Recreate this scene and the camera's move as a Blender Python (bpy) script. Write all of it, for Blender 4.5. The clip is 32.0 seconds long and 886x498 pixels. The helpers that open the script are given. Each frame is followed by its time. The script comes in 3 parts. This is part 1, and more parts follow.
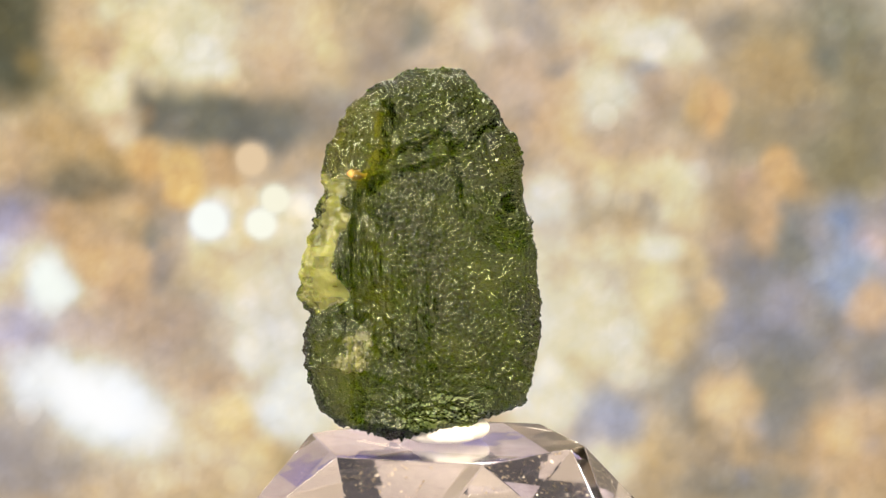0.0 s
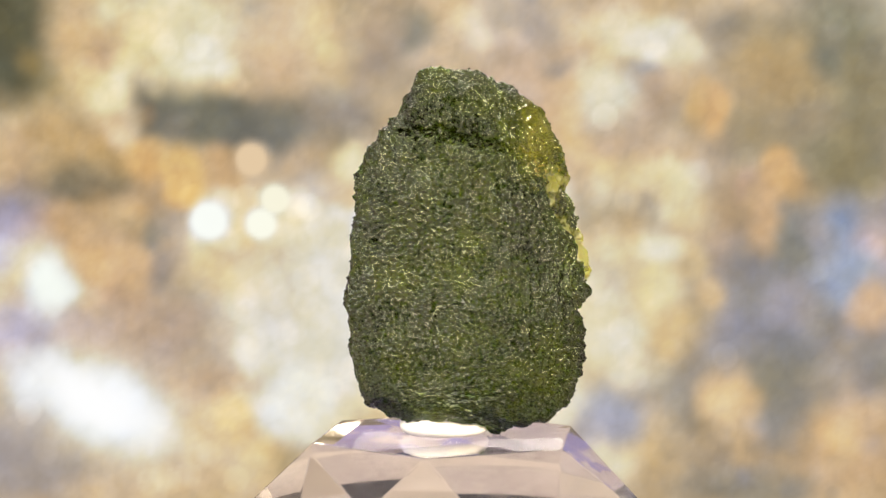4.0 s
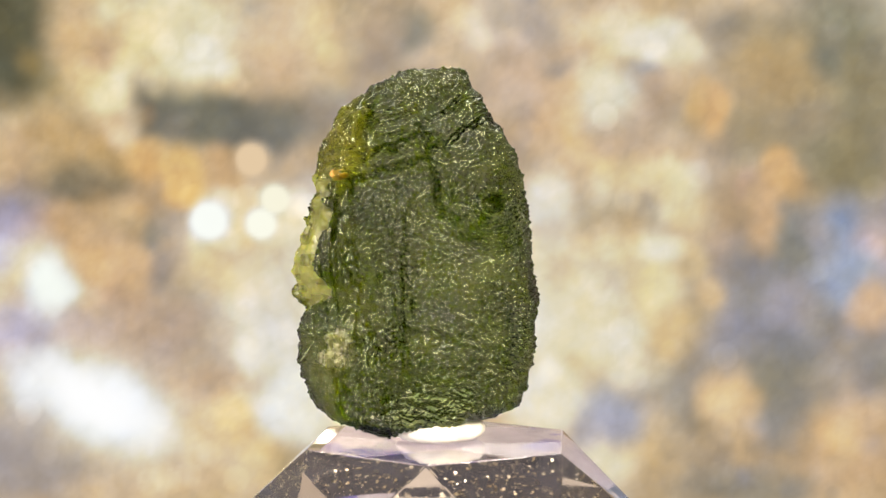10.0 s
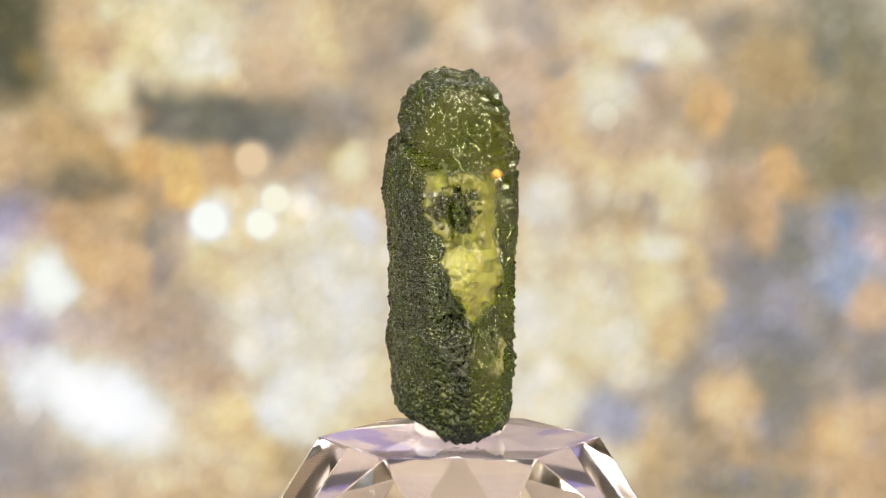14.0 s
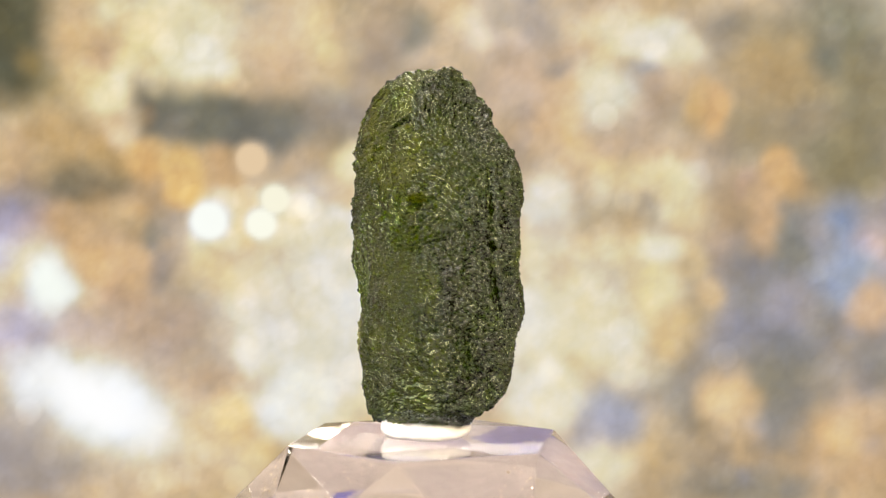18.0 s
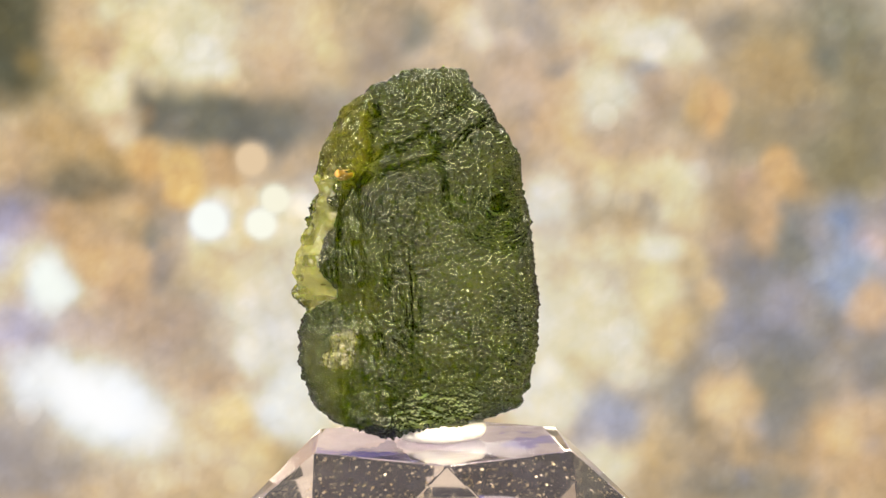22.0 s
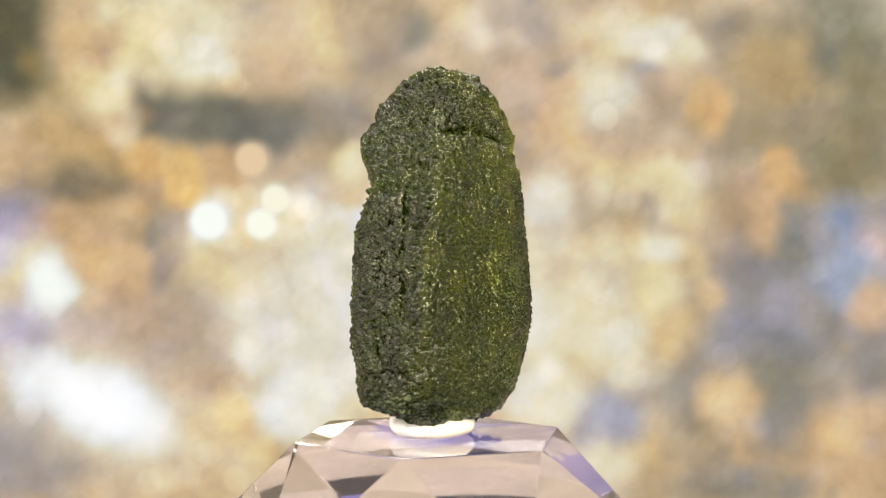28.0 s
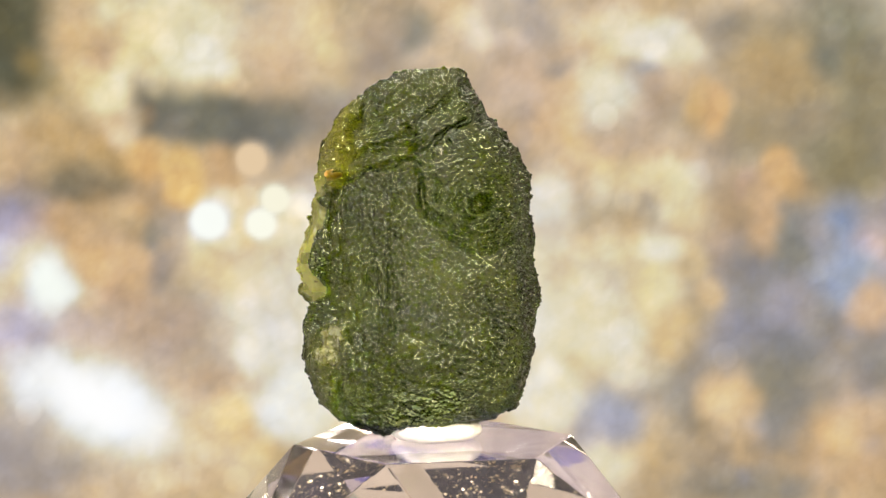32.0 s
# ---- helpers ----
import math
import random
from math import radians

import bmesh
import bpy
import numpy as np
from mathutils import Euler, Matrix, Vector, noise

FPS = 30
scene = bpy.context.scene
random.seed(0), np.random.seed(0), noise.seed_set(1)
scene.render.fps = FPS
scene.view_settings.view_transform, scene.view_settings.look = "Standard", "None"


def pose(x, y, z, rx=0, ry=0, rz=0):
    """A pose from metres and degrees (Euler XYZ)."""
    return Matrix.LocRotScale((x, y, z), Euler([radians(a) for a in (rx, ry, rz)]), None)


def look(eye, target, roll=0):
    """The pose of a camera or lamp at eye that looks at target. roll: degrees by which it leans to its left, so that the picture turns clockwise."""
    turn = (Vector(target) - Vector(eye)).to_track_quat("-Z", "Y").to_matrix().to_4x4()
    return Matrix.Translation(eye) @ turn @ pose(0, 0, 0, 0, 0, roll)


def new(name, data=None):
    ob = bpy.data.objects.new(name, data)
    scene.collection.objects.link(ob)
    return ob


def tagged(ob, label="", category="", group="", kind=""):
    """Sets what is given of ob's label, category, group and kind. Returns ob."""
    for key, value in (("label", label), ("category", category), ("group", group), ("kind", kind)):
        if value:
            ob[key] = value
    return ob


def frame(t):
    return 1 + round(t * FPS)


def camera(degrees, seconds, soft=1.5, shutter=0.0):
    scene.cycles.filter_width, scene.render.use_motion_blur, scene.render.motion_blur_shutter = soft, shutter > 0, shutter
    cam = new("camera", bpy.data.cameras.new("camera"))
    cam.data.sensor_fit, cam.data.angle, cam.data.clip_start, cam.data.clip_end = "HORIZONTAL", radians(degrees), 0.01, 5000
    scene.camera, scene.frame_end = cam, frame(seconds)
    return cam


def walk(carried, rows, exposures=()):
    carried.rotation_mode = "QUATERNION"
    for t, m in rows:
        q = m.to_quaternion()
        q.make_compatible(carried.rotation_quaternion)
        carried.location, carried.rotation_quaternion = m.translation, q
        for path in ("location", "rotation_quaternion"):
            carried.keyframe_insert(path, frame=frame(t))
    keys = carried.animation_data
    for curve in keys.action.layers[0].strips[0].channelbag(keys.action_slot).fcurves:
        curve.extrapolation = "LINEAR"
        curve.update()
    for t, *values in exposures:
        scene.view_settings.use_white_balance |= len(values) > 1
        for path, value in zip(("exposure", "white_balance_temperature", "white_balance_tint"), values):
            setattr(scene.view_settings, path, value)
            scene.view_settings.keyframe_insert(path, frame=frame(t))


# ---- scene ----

# Everything is laid out in small units: U metres each. Turning axis at x = y = 0, top of the glass stand at z = 0.
U = 5.5e-5
cam = camera(31.52, 32.0)
EYE = look((0.00011, -0.1528, 0.0256), (0.00011, 0.0, 0.0256 - 0.1528 * math.tan(radians(2.70))))
walk(cam, [(0, EYE), (32, EYE)], exposures=[(0, 0.0), (32, 0.0)])

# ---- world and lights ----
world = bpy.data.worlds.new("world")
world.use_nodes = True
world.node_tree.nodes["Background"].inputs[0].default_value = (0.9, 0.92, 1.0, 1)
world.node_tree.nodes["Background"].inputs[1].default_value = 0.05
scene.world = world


def softbox(name, eye, target, size_x, size_y, watts, colour):
    lamp = bpy.data.lights.new(name, "AREA")
    lamp.shape, lamp.size, lamp.size_y = "RECTANGLE", size_x, size_y
    lamp.energy, lamp.color = watts, colour
    ob = new(name, lamp)
    ob.matrix_world = look(eye, target)
    return ob


softbox("key_softbox", (0.20, -0.49, 0.30), (0, 0, 0.02), 0.29, 0.22, 9.2, (1.0, 0.85, 0.60))
softbox("side_softbox", (-0.42, -0.30, 0.25), (0, 0, 0.02), 0.26, 0.30, 4.0, (1.0, 0.94, 0.85))
# unseen fill added above and behind to strengthen the backdrop's backlight
softbox("rear_fill_lamp", (0.05, 0.30, 0.48), (0, 0, 0.02), 0.3, 0.12, 2.4, (1.0, 0.90, 0.76))


# ---- materials ----
def material(name):
    m = bpy.data.materials.new(name)
    m.use_nodes = True
    return m, m.node_tree.nodes, m.node_tree.links, m.node_tree.nodes["Principled BSDF"]


def add(nodes, kind, **values):
    n = nodes.new(kind)
    for k, v in values.items():
        n.inputs[k.replace("_", " ")].default_value = v
    return n


def plain(name, colour, rough, bump=0.0, scale=200.0, spread=0.12):
    """A surface with two scales of tone variation and a fine relief."""
    m, n, l, b = material(name)
    tc = n.new("ShaderNodeTexCoord")
    fine = add(n, "ShaderNodeTexNoise", Scale=scale, Detail=6.0)
    wide = add(n, "ShaderNodeTexNoise", Scale=scale / 12, Detail=3.0)
    mixed = n.new("ShaderNodeMath")
    ramp = n.new("ShaderNodeValToRGB")
    ramp.color_ramp.elements[0].position, ramp.color_ramp.elements[1].position = 0.3, 0.7
    ramp.color_ramp.elements[0].color = (*[c * (1 - spread) for c in colour], 1)
    ramp.color_ramp.elements[1].color = (*[min(1, c * (1 + spread)) for c in colour], 1)
    mixed.operation = "MULTIPLY_ADD"
    mixed.inputs[1].default_value = 0.5
    half = n.new("ShaderNodeMath")
    half.operation = "MULTIPLY"
    half.inputs[1].default_value = 0.5
    l.new(tc.outputs["Object"], fine.inputs["Vector"])
    l.new(tc.outputs["Object"], wide.inputs["Vector"])
    l.new(wide.outputs["Fac"], half.inputs[0])
    l.new(fine.outputs["Fac"], mixed.inputs[0])
    l.new(half.outputs[0], mixed.inputs[2])
    l.new(mixed.outputs[0], ramp.inputs["Fac"])
    l.new(ramp.outputs["Color"], b.inputs["Base Color"])
    b.inputs["Roughness"].default_value = rough
    if bump:
        bp = add(n, "ShaderNodeBump", Strength=bump, Distance=0.0004)
        l.new(fine.outputs["Fac"], bp.inputs["Height"])
        l.new(bp.outputs["Normal"], b.inputs["Normal"])
    return m


def attribute(nodes, name):
    n = nodes.new("ShaderNodeAttribute")
    n.attribute_name = name
    return n.outputs["Fac"]


def blend(nodes, links, factor, first, second):
    """A mix of two colours; either may be a socket."""
    n = nodes.new("ShaderNodeMix")
    n.data_type = "RGBA"
    links.new(factor, n.inputs["Factor"])
    for key, value in (("A", first), ("B", second)):
        if isinstance(value, tuple):
            n.inputs[key].default_value = value
        else:
            links.new(value, n.inputs[key])
    return n.outputs["Result"]


def sum_up(nodes, links, base, terms):
    """base + the sum of weight * socket."""
    out = None
    for socket, weight in terms:
        n = nodes.new("ShaderNodeMath")
        n.operation = "MULTIPLY_ADD"
        links.new(socket, n.inputs[0])
        n.inputs[1].default_value = weight
        if out is None:
            n.inputs[2].default_value = base
        else:
            links.new(out, n.inputs[2])
        out = n.outputs[0]
    return out


def ramp_of(nodes, links, factor, stops):
    n = nodes.new("ShaderNodeValToRGB")
    e = n.color_ramp.elements
    while len(e) < len(stops):
        e.new(0.5)
    for k, (at, colour) in zip(e, stops):
        k.position, k.color = at, (*colour, 1)
    links.new(factor, n.inputs["Fac"])
    return n.outputs["Color"]


def stone_material():
    """Dark green natural glass: part scatters within, part lets the light through, under a glossy pitted skin."""
    m, n, l, b = material("green_natural_glass")
    tc = n.new("ShaderNodeTexCoord")
    wide = add(n, "ShaderNodeTexNoise", Scale=210.0, Detail=5.0, Roughness=0.6)
    fine = add(n, "ShaderNodeTexNoise", Scale=5200.0, Detail=2.0)
    pitted = add(n, "ShaderNodeTexVoronoi", Scale=4300.0)
    for t in (wide, fine, pitted):
        l.new(tc.outputs["Object"], t.inputs["Vector"])
    chip, crust, glassy, lit_through, grit = (attribute(n, k) for k in ("chip", "crust", "glassy", "lit_through", "grit"))
    # tones painted lighter where light comes through, darker at ends and clefts
    body = ramp_of(n, l, sum_up(n, l, 0.0, [(wide.outputs["Fac"], 1.0), (lit_through, 0.3), (glassy, 0.1)]),
                   [(0.18, (0.001, 0.003, 0.0003)), (0.64, (0.015, 0.029, 0.0007)), (0.95, (0.08, 0.095, 0.005))])
    body = blend(n, l, chip, body, (0.40, 0.41, 0.12, 1))
    body = blend(n, l, crust, body, (0.17, 0.175, 0.085, 1))
    l.new(body, b.inputs["Base Color"])
    b.inputs["Subsurface Weight"].default_value = 1.0
    b.inputs["Specular IOR Level"].default_value = 0.52
    b.inputs["Subsurface Radius"].default_value = (0.8, 1.0, 0.15)
    b.inputs["Subsurface Scale"].default_value = 0.0034
    b.inputs["IOR"].default_value = 1.5
    rough = sum_up(n, l, 0.02, [(fine.outputs["Fac"], 0.08), (grit, 0.02), (chip, 0.55), (crust, 0.25)])
    l.new(rough, b.inputs["Roughness"])
    pits = add(n, "ShaderNodeBump", Distance=0.00014)
    pits.invert = True
    l.new(sum_up(n, l, 0.04, [(grit, 0.6)]), pits.inputs["Strength"])
    l.new(pitted.outputs["Distance"], pits.inputs["Height"])
    grain = add(n, "ShaderNodeBump", Distance=0.00007)
    l.new(sum_up(n, l, 0.05, [(grit, 0.7)]), grain.inputs["Strength"])
    l.new(fine.outputs["Fac"], grain.inputs["Height"])
    l.new(pits.outputs["Normal"], grain.inputs["Normal"])
    l.new(grain.outputs["Normal"], b.inputs["Normal"])
    clear = n.new("ShaderNodeBsdfPrincipled")
    clear.inputs["Transmission Weight"].default_value = 1.0
    clear.inputs["IOR"].default_value = 1.49
    l.new(sum_up(n, l, 0.08, [(grit, 0.1), (chip, 0.25)]), clear.inputs["Roughness"])
    depth = ramp_of(n, l, sum_up(n, l, 0.0, [(wide.outputs["Fac"], 0.9), (lit_through, 0.42), (glassy, 0.16)]),
                    [(0.18, (0.010, 0.028, 0.001)), (0.36, (0.045, 0.105, 0.002)), (0.60, (0.32, 0.45, 0.008)), (0.95, (0.66, 0.68, 0.08))])
    depth = blend(n, l, chip, depth, (0.76, 0.78, 0.30, 1))
    l.new(depth, clear.inputs["Base Color"])
    l.new(grain.outputs["Normal"], clear.inputs["Normal"])
    both = n.new("ShaderNodeMixShader")
    l.new(sum_up(n, l, 0.5, [(glassy, 0.16), (lit_through, 0.16), (crust, -0.36)]), both.inputs["Fac"])
    l.new(b.outputs[0], both.inputs[1])
    l.new(clear.outputs[0], both.inputs[2])
    l.new(both.outputs[0], n["Material Output"].inputs["Surface"])
    return m


def glass_material():
    m, n, l, b = material("clear_lavender_crystal")
    b.inputs["Base Color"].default_value = (0.945, 0.94, 0.99, 1)
    b.inputs["Transmission Weight"].default_value = 1.0
    b.inputs["IOR"].default_value = 1.52
    tc = n.new("ShaderNodeTexCoord")
    haze = add(n, "ShaderNodeTexNoise", Scale=300.0, Detail=6.0)
    rough = n.new("ShaderNodeMapRange")
    rough.inputs["From Min"].default_value, rough.inputs["From Max"].default_value = 0.45, 0.8
    rough.inputs["To Min"].default_value, rough.inputs["To Max"].default_value = 0.035, 0.14
    l.new(tc.outputs["Object"], haze.inputs["Vector"])
    l.new(haze.outputs["Fac"], rough.inputs["Value"])
    l.new(rough.outputs["Result"], b.inputs["Roughness"])
    return m


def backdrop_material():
    m, n, l, b = material("glowing_backdrop")
    # the painted tones glow, so blurred highlights and backlight are put into emission
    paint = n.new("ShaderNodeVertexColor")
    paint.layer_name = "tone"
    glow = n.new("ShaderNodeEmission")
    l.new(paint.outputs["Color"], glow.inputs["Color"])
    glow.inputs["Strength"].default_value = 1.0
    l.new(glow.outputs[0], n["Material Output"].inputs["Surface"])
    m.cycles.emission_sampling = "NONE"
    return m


STONE = stone_material()
GLASS = glass_material()
PUTTY = plain("white_putty", (0.90, 0.885, 0.86), 0.55, 0.3, 900.0, 0.05)
WALL = plain("beige_bounce", (0.60, 0.53, 0.43), 0.9, 0.2, 40.0)
TABLE = plain("beige_linen", (0.54, 0.485, 0.46), 0.85, 0.5, 900.0, 0.18)
FELT = plain("lavender_felt", (0.40, 0.36, 0.43), 0.7, 0.3, 700.0, 0.3)
PLATTER = plain("indigo_cloth", (0.02, 0.022, 0.04), 0.6, 0.4, 1100.0, 0.75)
VIOLET = plain("violet_tint_felt", (0.15, 0.14, 0.42), 0.7, 0.3, 700.0, 0.35)
LINEN = plain("pale_cloth", (0.44, 0.39, 0.38), 0.8, 0.4, 800.0, 0.2)
GOLD, gn, gl, gb = material("gold_flake")
gb.inputs["Base Color"].default_value = (0.92, 0.82, 0.62, 1)
gb.inputs["Metallic"].default_value, gb.inputs["Roughness"].default_value = 1.0, 0.3
AMBER = plain("amber_grain", (0.62, 0.33, 0.07), 0.35, 0.3, 2500.0, 0.3)
BACKDROP = backdrop_material()


# ---- mesh helpers ----
def mesh_object(name, verts, faces, mat, parent=None, smooth=False):
    me = bpy.data.meshes.new(name)
    me.from_pydata([tuple(v) for v in verts], [], faces)
    me.materials.append(mat)
    if smooth:
        me.polygons.foreach_set("use_smooth", np.ones(len(me.polygons), bool))
    ob = new(name, me)
    ob.parent = parent
    return ob


def grid_mesh(name, P, mat, wrap=False, smooth=True):
    """A sheet of quads over P[rows, columns, 3]; wrap joins the last column to the first."""
    R, C = P.shape[:2]
    idx = np.arange(R * C).reshape(R, C)
    right = np.roll(idx, -1, axis=1)
    cols = C if wrap else C - 1
    q = np.stack([idx[:-1, :cols], right[:-1, :cols], right[1:, :cols], idx[1:, :cols]], -1).reshape(-1, 4)
    me = bpy.data.meshes.new(name)
    me.vertices.add(R * C)
    me.vertices.foreach_set("co", P.reshape(-1).astype(np.float32))
    me.loops.add(q.size)
    me.loops.foreach_set("vertex_index", q.reshape(-1).astype(np.int32))
    me.polygons.add(len(q))
    me.polygons.foreach_set("loop_start", np.arange(0, q.size, 4, dtype=np.int32))
    me.update(calc_edges=True)
    me.polygons.foreach_set("use_smooth", np.full(len(q), smooth))
    me.materials.append(mat)
    return me


def lattice(ix, iy, iz, seed):
    h = (ix.astype(np.uint32) * np.uint32(374761393) + iy.astype(np.uint32) * np.uint32(668265263)
         + iz.astype(np.uint32) * np.uint32(2147483647) + np.uint32(seed * 974711 % 4294967291))
    h = (h ^ (h >> np.uint32(13))) * np.uint32(1274126177)
    h = (h ^ (h >> np.uint32(16))) * np.uint32(2246822519)
    return ((h ^ (h >> np.uint32(15))) & np.uint32(0xFFFFFF)).astype(np.float32) / 16777215.0


def vnoise(x, y, z, seed=0):
    """Smooth noise from -1 to 1."""
    fx, fy, fz = np.floor(x), np.floor(y), np.floor(z)
    ix, iy, iz = fx.astype(np.int64), fy.astype(np.int64), fz.astype(np.int64)
    tx, ty, tz = x - fx, y - fy, z - fz
    tx, ty, tz = (t * t * t * (t * (t * 6 - 15) + 10) for t in (tx, ty, tz))
    total = 0
    for a in (0, 1):
        for b in (0, 1):
            for c in (0, 1):
                w = (tx if a else 1 - tx) * (ty if b else 1 - ty) * (tz if c else 1 - tz)
                total = total + w * lattice(ix + a, iy + b, iz + c, seed)
    return total * 2 - 1


def fbm(x, y, z, seed=0, octaves=4, gain=0.5):
    total, amp = 0, 1.0
    for o in range(octaves):
        total = total + amp * vnoise(x, y, z, seed + o)
        x, y, z, amp = x * 2.03, y * 2.03, z * 2.03, amp * gain
    return total


def cells(x, y, z, seed=0):
    """Distance to the nearest of scattered points, one in each unit cell."""
    ix, iy, iz = (np.floor(c).astype(np.int64) for c in (x, y, z))
    best = np.full(x.shape, 9.0, np.float32)
    for a in (-1, 0, 1):
        for b in (-1, 0, 1):
            for c in (-1, 0, 1):
                jx, jy, jz = ix + a, iy + b, iz + c
                d = ((jx + lattice(jx, jy, jz, seed) - x) ** 2 + (jy + lattice(jx, jy, jz, seed + 1) - y) ** 2
                     + (jz + lattice(jx, jy, jz, seed + 2) - z) ** 2)
                best = np.minimum(best, d)
    return np.sqrt(best)


def step(lo, hi, x):
    t = np.clip((x - lo) / (hi - lo), 0, 1)
    return t * t * (3 - 2 * t)


def bell(x, c, w):
    return np.exp(-((x - c) / w) ** 2)


# ---- backdrop: a glowing sheet painted as blurred glitter far behind the stone ----
def linear(code):
    c = np.array([int(code[i:i + 2], 16) / 255 for i in (0, 2, 4)])
    return np.where(c <= 0.04045, c / 12.92, ((c + 0.055) / 1.055) ** 2.4)


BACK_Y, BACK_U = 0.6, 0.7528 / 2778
# the middle is flat; unseen sides, added to brighten stone and stand, curve forward round the table
BACK_COLS = np.concatenate([np.arange(-4400, -520, 22.0), np.arange(-500, 2070, 5.0), np.arange(2080, 5970, 22.0)])
bx, by = np.meshgrid(BACK_COLS, np.arange(-700, 985, 5.5))
swirl_x = 12 * fbm(bx / 80, by / 80, 0 * bx, 301, 3)
swirl_y = 12 * fbm(bx / 80, by / 80, 0 * bx, 311, 3)
tone = np.empty((*bx.shape, 3))
tone[:] = linear("cbb391")


def window(x, y, reach):
    """The part of the backdrop within that reach of a place."""
    c0, c1 = np.searchsorted(BACK_COLS, (x - reach, x + reach))
    r0, r1 = (int(np.clip((v + 700) / 5.5 + 1, 0, len(by))) for v in (y - reach, y + reach))
    return slice(r0, r1 + 1), slice(c0, c1 + 1)


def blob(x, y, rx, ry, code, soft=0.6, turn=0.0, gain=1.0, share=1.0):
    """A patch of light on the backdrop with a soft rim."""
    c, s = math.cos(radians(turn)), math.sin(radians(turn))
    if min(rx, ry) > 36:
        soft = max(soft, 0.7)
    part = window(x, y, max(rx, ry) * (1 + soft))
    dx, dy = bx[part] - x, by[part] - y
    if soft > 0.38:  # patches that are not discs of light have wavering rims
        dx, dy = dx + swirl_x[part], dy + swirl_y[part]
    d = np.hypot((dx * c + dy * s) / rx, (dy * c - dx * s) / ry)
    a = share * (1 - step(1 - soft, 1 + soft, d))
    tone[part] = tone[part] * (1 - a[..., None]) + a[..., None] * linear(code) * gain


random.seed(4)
for i in range(1100):  # random glowing patches, mostly for the unseen sides and margins
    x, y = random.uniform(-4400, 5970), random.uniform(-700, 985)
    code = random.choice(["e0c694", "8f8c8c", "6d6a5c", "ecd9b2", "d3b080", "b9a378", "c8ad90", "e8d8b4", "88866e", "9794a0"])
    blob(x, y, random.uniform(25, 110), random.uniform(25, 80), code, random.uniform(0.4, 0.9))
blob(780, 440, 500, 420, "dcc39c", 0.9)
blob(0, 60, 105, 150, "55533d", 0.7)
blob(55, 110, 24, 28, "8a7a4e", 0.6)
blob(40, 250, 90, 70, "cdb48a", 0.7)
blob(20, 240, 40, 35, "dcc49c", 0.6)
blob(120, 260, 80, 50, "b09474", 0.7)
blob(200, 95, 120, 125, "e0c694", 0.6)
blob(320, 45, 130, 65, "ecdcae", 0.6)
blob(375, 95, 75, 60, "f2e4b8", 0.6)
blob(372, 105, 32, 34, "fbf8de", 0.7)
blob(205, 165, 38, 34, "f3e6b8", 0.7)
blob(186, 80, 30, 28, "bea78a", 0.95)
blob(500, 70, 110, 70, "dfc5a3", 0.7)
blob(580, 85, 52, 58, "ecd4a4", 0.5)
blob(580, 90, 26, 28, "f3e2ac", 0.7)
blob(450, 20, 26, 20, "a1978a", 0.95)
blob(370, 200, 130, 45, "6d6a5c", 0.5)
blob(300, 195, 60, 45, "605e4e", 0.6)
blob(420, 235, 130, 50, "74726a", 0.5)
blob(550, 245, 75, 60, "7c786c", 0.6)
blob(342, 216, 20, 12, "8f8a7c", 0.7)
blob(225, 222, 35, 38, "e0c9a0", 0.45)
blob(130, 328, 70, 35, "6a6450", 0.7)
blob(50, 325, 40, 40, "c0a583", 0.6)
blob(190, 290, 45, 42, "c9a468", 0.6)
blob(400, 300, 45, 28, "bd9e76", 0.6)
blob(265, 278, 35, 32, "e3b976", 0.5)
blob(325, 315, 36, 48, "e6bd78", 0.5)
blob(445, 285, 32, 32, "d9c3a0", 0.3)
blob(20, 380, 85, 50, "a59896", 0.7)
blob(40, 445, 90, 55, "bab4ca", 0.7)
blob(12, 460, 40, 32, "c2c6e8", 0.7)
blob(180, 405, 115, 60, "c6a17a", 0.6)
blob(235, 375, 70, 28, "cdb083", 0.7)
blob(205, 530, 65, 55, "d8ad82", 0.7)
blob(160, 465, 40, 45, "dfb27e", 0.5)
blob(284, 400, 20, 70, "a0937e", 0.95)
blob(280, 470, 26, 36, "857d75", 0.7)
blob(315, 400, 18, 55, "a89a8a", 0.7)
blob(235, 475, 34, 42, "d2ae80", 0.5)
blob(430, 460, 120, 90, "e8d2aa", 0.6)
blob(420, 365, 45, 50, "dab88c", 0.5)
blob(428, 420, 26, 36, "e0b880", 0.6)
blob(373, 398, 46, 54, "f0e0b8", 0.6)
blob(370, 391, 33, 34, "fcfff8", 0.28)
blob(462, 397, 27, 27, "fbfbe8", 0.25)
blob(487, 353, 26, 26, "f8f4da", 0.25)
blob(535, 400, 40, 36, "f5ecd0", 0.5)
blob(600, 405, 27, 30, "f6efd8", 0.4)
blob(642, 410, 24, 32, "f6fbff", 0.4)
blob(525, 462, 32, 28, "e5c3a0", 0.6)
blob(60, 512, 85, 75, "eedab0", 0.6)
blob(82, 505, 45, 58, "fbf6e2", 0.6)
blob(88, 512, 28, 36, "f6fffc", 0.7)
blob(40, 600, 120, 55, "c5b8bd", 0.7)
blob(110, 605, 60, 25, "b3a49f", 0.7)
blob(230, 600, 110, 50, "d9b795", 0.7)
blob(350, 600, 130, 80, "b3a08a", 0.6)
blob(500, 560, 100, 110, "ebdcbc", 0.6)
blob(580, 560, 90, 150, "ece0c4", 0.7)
blob(455, 612, 30, 28, "f4ecd0", 0.6)
blob(520, 712, 52, 50, "f6f6e8", 0.5)
blob(30, 790, 120, 110, "aca098", 0.7)
